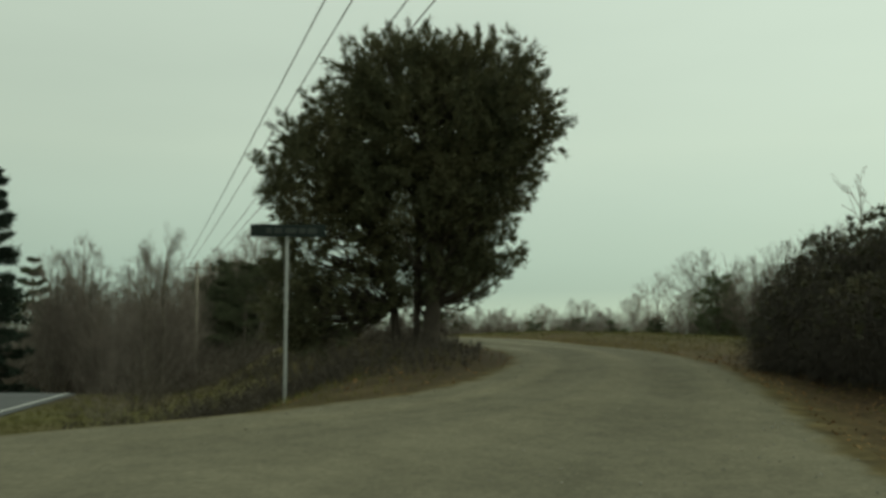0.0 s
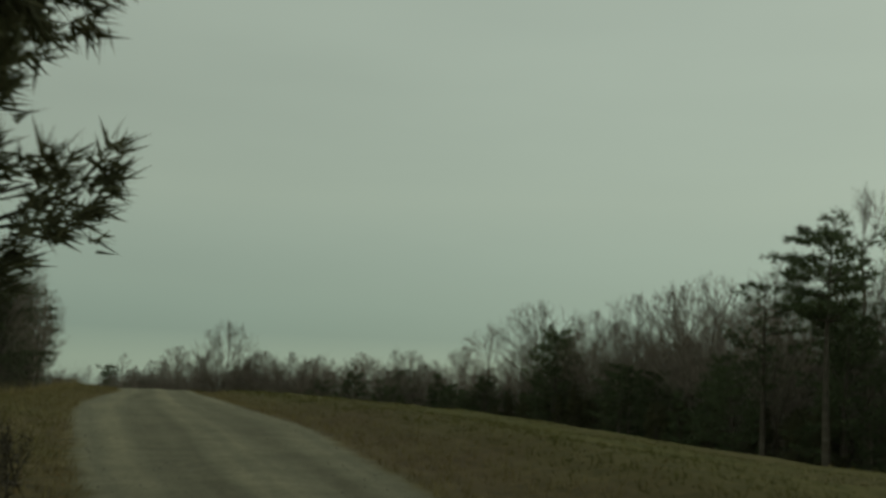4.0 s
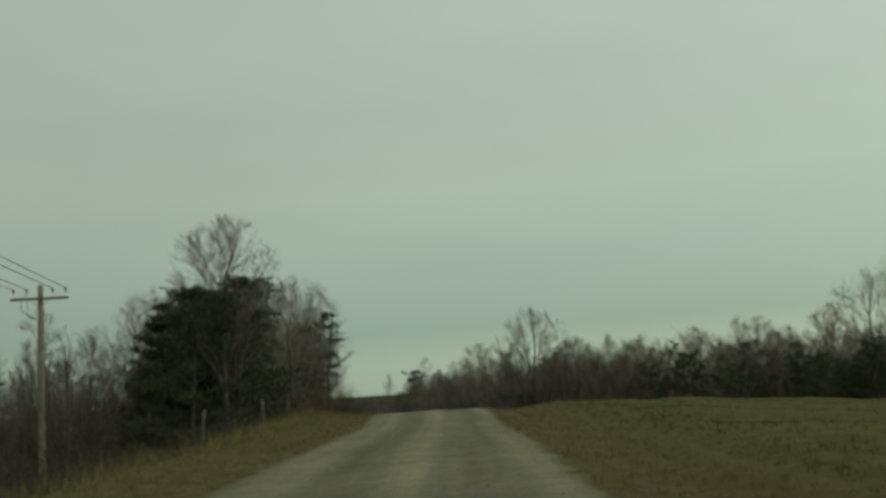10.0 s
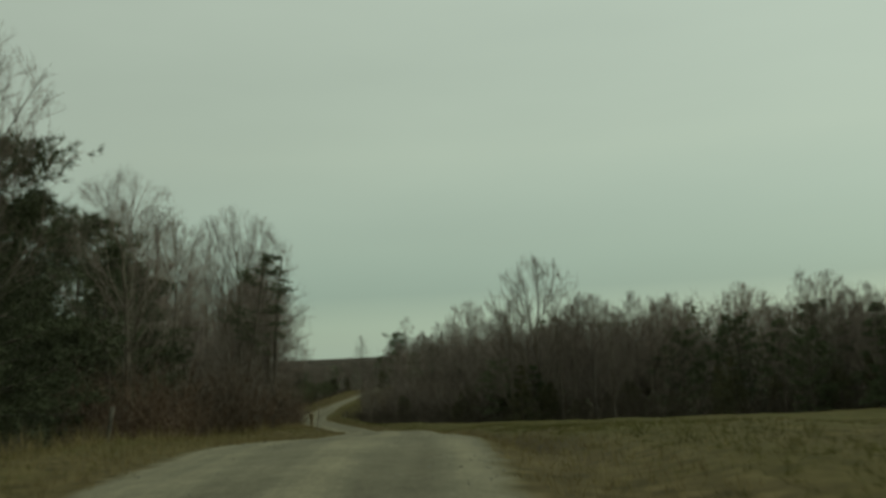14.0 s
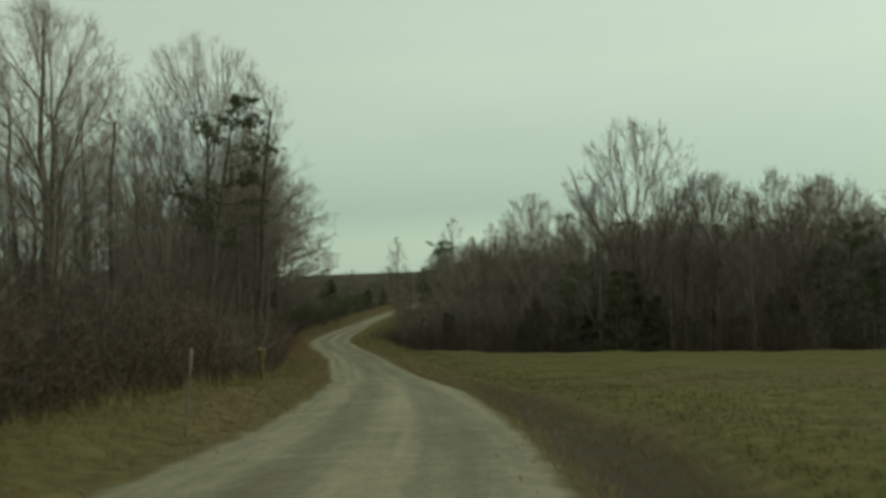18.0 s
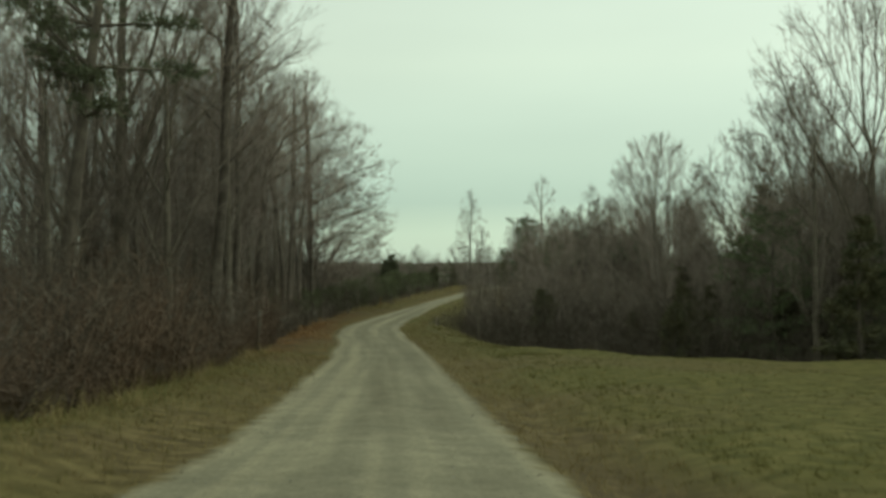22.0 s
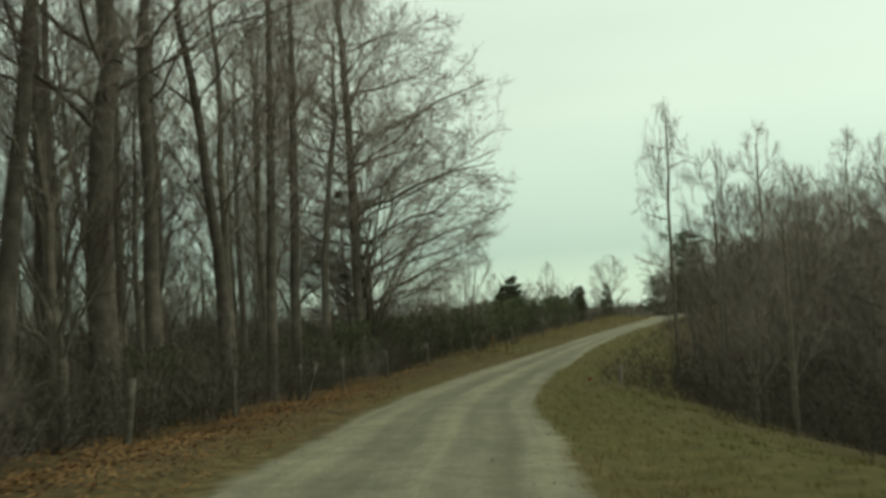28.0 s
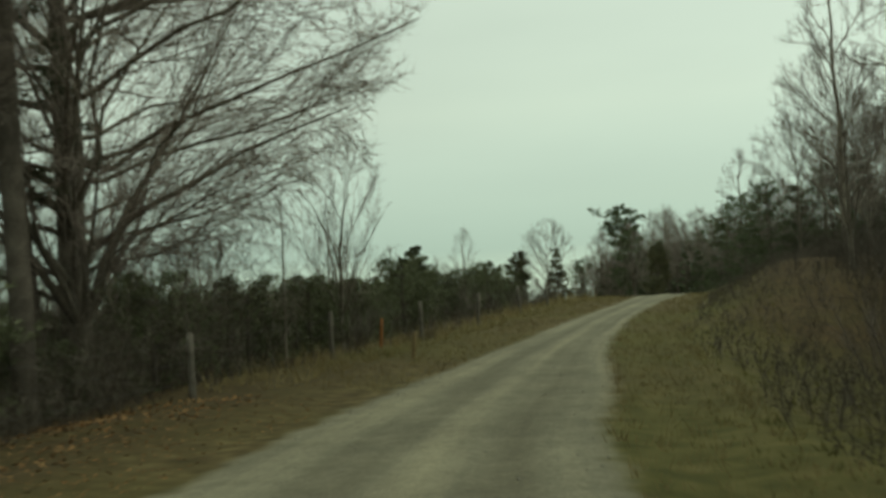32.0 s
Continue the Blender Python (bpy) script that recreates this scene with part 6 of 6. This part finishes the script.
# ---- far woods ----
def far_woods(name, label, count, place, tall, seed, evergreen=0.15, limbs=26, thick=1.0):
    """Woods too far off to tell the trees apart: one mesh of small bare and dark trees."""
    rng = np.random.RandomState(seed)
    s = Shape()
    xs, ys = place(rng, count)
    zs = height(xs, ys)
    hs = tall * rng.uniform(0.6, 1.15, count)
    s.quads(tubes(np.stack([xs, ys, zs - 0.5, hs * 0.014, xs, ys, zs + hs * 0.75, hs * 0.005], 1), 4))
    for j in range(limbs):
        a, k = rng.uniform(0, 6.28, count), rng.uniform(0.25, 0.85, count)
        p = np.stack([xs, ys, zs + hs * k * 0.8], 1)
        d = np.stack([np.cos(a) * 0.6, np.sin(a) * 0.6, rng.uniform(0.35, 1.2, count)], 1)
        ln = hs * rng.uniform(0.22, 0.42, count)
        s.tris(blades(p, d, ln, hs * 0.007 * thick, rng))
        for f in range(4):
            q = p + unit(d) * (ln * rng.uniform(0.3, 0.8, count))[:, None]
            s.tris(blades(q, unit(d) + rng.normal(size=d.shape) * 0.5, ln * 0.5, hs * 0.005 * thick, rng))
    tagged(new(name, s.mesh(name, TWIG)), label, "woods", kind="stuff")
    g = Shape()
    n = int(count * evergreen)
    pick = rng.choice(count, n, False)
    for j in range(40):
        k = rng.uniform(0.08, 1.0, n)
        a = rng.uniform(0, 6.28, n)
        r = hs[pick] * 0.20 * (1.05 - k) * rng.uniform(0.3, 1, n)
        p = np.stack([xs[pick] + 1.5 + r * np.cos(a), ys[pick] + r * np.sin(a), zs[pick] + hs[pick] * 0.8 * k], 1)
        g.tris(blades(p, np.stack([np.cos(a), np.sin(a), rng.uniform(-0.2, 0.6, n)], 1), hs[pick] * 0.10, hs[pick] * 0.06, rng))
    tagged(new(name + "_evergreen", g.mesh(name, NEEDLE)), "distant dark evergreen trees among the bare woods", "woods", kind="stuff")


def ring_places(x0, x1, y0, y1, keep):
    def place(rng, n):
        x, y = rng.uniform(x0, x1, n * 12), rng.uniform(y0, y1, n * 12)
        ok = keep(x, y)
        return x[ok][:n], y[ok][:n]
    return place


far_woods("far_woods_west", "leafless woods in the low ground to the west", 420, ring_places(-150, -50, 20, 330, lambda x, y: y < 175), 12, 71)
far_woods("far_woods_beyond", "low leafless woods beyond the roadside wood", 420, ring_places(-230, -85, 175, 430, lambda x, y: x < -80), 6.5, 72, 0.3, 16, 1.6)
far_woods("far_woods_east", "leafless woods behind the edge of the field", 520, ring_places(-20, 130, 40, 330, lambda x, y: (x - wood_edge(y) > 9) & (x - wood_edge(y) < 60) & (y < 172)), 14.0, 84, 0.4)
far_woods("far_woods_northeast", "leafless woods behind the trees across the field", 380, ring_places(-6, 110, 216, 330, lambda x, y: (x - wood_edge(y) > 16) & (x + 6 > (330 - y) * 0.02)), 14, 75, 0.3)
far_woods("far_woods_north", "leafless woods on the far rise", 700, ring_places(-170, 110, 365, 470, lambda x, y: np.abs(x - np.interp(y, YS, XL)) > 9), 11, 73, 0.3)
far_woods("far_woods_ridge", "distant woods at the horizon", 1500, ring_places(-420, 420, 480, 900, lambda x, y: np.abs(x + 60) < y * 0.45), 12, 74, 0.3, 8, 4.0)

# ---- grass, leaves and stones: stuff nobody could count ----
def beds(rng, count, x0, x1, y0, y1, keep):
    x, y = rng.uniform(x0, x1, count * 25), rng.uniform(y0, y1, count * 25)
    yy = np.clip(y, -60, 420)
    ok = keep(x, y, np.interp(yy, YS, XL) - x, x - np.interp(yy, YS, XR))
    x, y = x[ok][:count], y[ok][:count]
    return np.stack([x, y, height(x, y)], 1)


def grass(label, count, area, keep, tall, mat, seed, n=5, wide=0.016):
    rng = np.random.RandomState(seed)
    p = np.repeat(beds(rng, count, *area, keep), n, 0)
    k = len(p)
    p[:, :2] += rng.normal(size=(k, 2)) * 0.05
    d = np.stack([rng.normal(size=k) * 0.45, rng.normal(size=k) * 0.45, np.ones(k)], 1)
    v, t = blades(p - np.array([0, 0, 0.02]), d, tall * rng.uniform(0.4, 1.25, k), np.full(k, wide), rng)
    tagged(new("grass", mesh_of("grass", v, tris=t, mat=mat)), label, "grass", kind="stuff")


grass("short green grass on the junction bank", 5000, (-16, 2, 14, 50), lambda x, y, l, r: (l > 0.3) & (x > main_edge(y) + 0.3), 0.15, GREEN, 90)
NEAR_ROAD = (-52, 16, 10, 300)
grass("dry tan grass along the road verges", 15000, NEAR_ROAD, lambda x, y, l, r: ((l > 0.05) & (l < 2.6) & (y > 33) & ((y < 188) | (y > 252))) | ((r > 0.05) & (r < 2.2) & (y > 30)), 0.20, DRY, 91)
grass("short green grass along the road verges", 14000, NEAR_ROAD, lambda x, y, l, r: ((l > 0.5) & (l < 4.0) & ((y < 190) | (y > 257))) | ((r > 0.8) & (r < 5.0)), 0.15, GREEN, 92)
grass("short winter grass of the field", 26000, (-30, 26, 24, 206), lambda x, y, l, r: (r > 2.5) & (r < 13), 0.075, GREEN, 93, 4)
grass("dry tufts in the field", 6000, (-30, 26, 24, 206), lambda x, y, l, r: (r > 1.5) & (r < 13), 0.10, DRY, 94, 4)
grass("tall dry weeds at the edge of the woods", 2200, (-52, -4, 60, 300), lambda x, y, l, r: (l > 2.4) & (l < 5.0) & ((y < 188) | (y > 252)), 0.55, DRY, 95, 6, 0.014)


def fallen_leaves(label, count, area, keep, seed):
    rng = np.random.RandomState(seed)
    p = beds(rng, count, *area, keep)
    k = len(p)
    a = rng.uniform(0, 6.28, k)
    u = np.stack([np.cos(a), np.sin(a), rng.normal(size=k) * 0.35], 1)
    w = np.stack([-np.sin(a), np.cos(a), rng.normal(size=k) * 0.35], 1)
    s = rng.uniform(0.022, 0.05, k)[:, None]
    p = p + np.array([0, 0, 0.02])
    v = np.stack([p - u * s, p + w * s * 0.6, p + u * s, p - w * s * 0.6 + np.array([0, 0, 0.01])], 1).reshape(-1, 3)
    tagged(new("fallen_leaves", mesh_of("fallen_leaves", v, quads=np.arange(4 * k).reshape(-1, 4), mat=LITTER)), label, "leaves", kind="stuff")


fallen_leaves("brown fallen leaves along the roadside wood", 25000, (-52, -24, 184, 251), lambda x, y, l, r: (l > 0.4) & (l < 8), 96)
fallen_leaves("rust-coloured leaves drifted along the road edge", 13000, (-52, -30, 205, 240), lambda x, y, l, r: (l > 0.5) & (l < 3.6), 101)
fallen_leaves("brown fallen leaves under the evergreen bush", 5000, (5, 15, 10, 29), lambda x, y, l, r: (r > 0.2) & (r < 5), 97)
fallen_leaves("brown fallen leaves round the old cedar", 1300, (-4, 4, 20, 36), lambda x, y, l, r: (l > 0.1) & (l < 6), 98)


def loose_stones(label, count, area, keep, seed, size):
    rng = np.random.RandomState(seed)
    x, y = rng.uniform(area[0], area[1], count * 12), rng.uniform(area[2], area[3], count * 12)
    xl, xr = np.interp(y, YS, XL), np.interp(y, YS, XR)
    ok = keep((x - xl) / (xr - xl))
    x, y = x[ok][:count], y[ok][:count]
    k = len(x)
    f = np.array([[1, 0, 0], [0, 1, 0], [-1, 0, 0], [0, -1, 0], [0, 0, 0.7], [0, 0, -0.7]])
    r = size * rng.uniform(0.4, 1.4, k) ** 1.5
    a = rng.uniform(0, 6.28, k)
    pts = f[None] * r[:, None, None] * rng.uniform(0.6, 1.3, (k, 6, 1))
    rot = np.stack([pts[..., 0] * np.cos(a)[:, None] - pts[..., 1] * np.sin(a)[:, None], pts[..., 0] * np.sin(a)[:, None] + pts[..., 1] * np.cos(a)[:, None], pts[..., 2]], 2)
    z = np.interp(y, YS, ZR) + 0.045
    v = (rot + np.stack([x, y, z], 1)[:, None]).reshape(-1, 3)
    t = np.array([[0, 1, 4], [1, 2, 4], [2, 3, 4], [3, 0, 4], [1, 0, 5], [2, 1, 5], [3, 2, 5], [0, 3, 5]])
    tagged(new("loose_gravel", mesh_of("loose_gravel", v, tris=(np.arange(k)[:, None, None] * 6 + t[None]).reshape(-1, 3), mat=STONE)), label, "gravel", kind="stuff")


loose_stones("loose gravel stones on the road", 5000, (-45, 9, 6, 262), lambda k: (k > 0.03) & (k < 0.97), 99, 0.014)
loose_stones("loose gravel gathered along the road edges", 3500, (-45, 9, 6, 262), lambda k: ((k > 0.0) & (k < 0.1)) | ((k > 0.9) & (k < 1.0)), 100, 0.016)
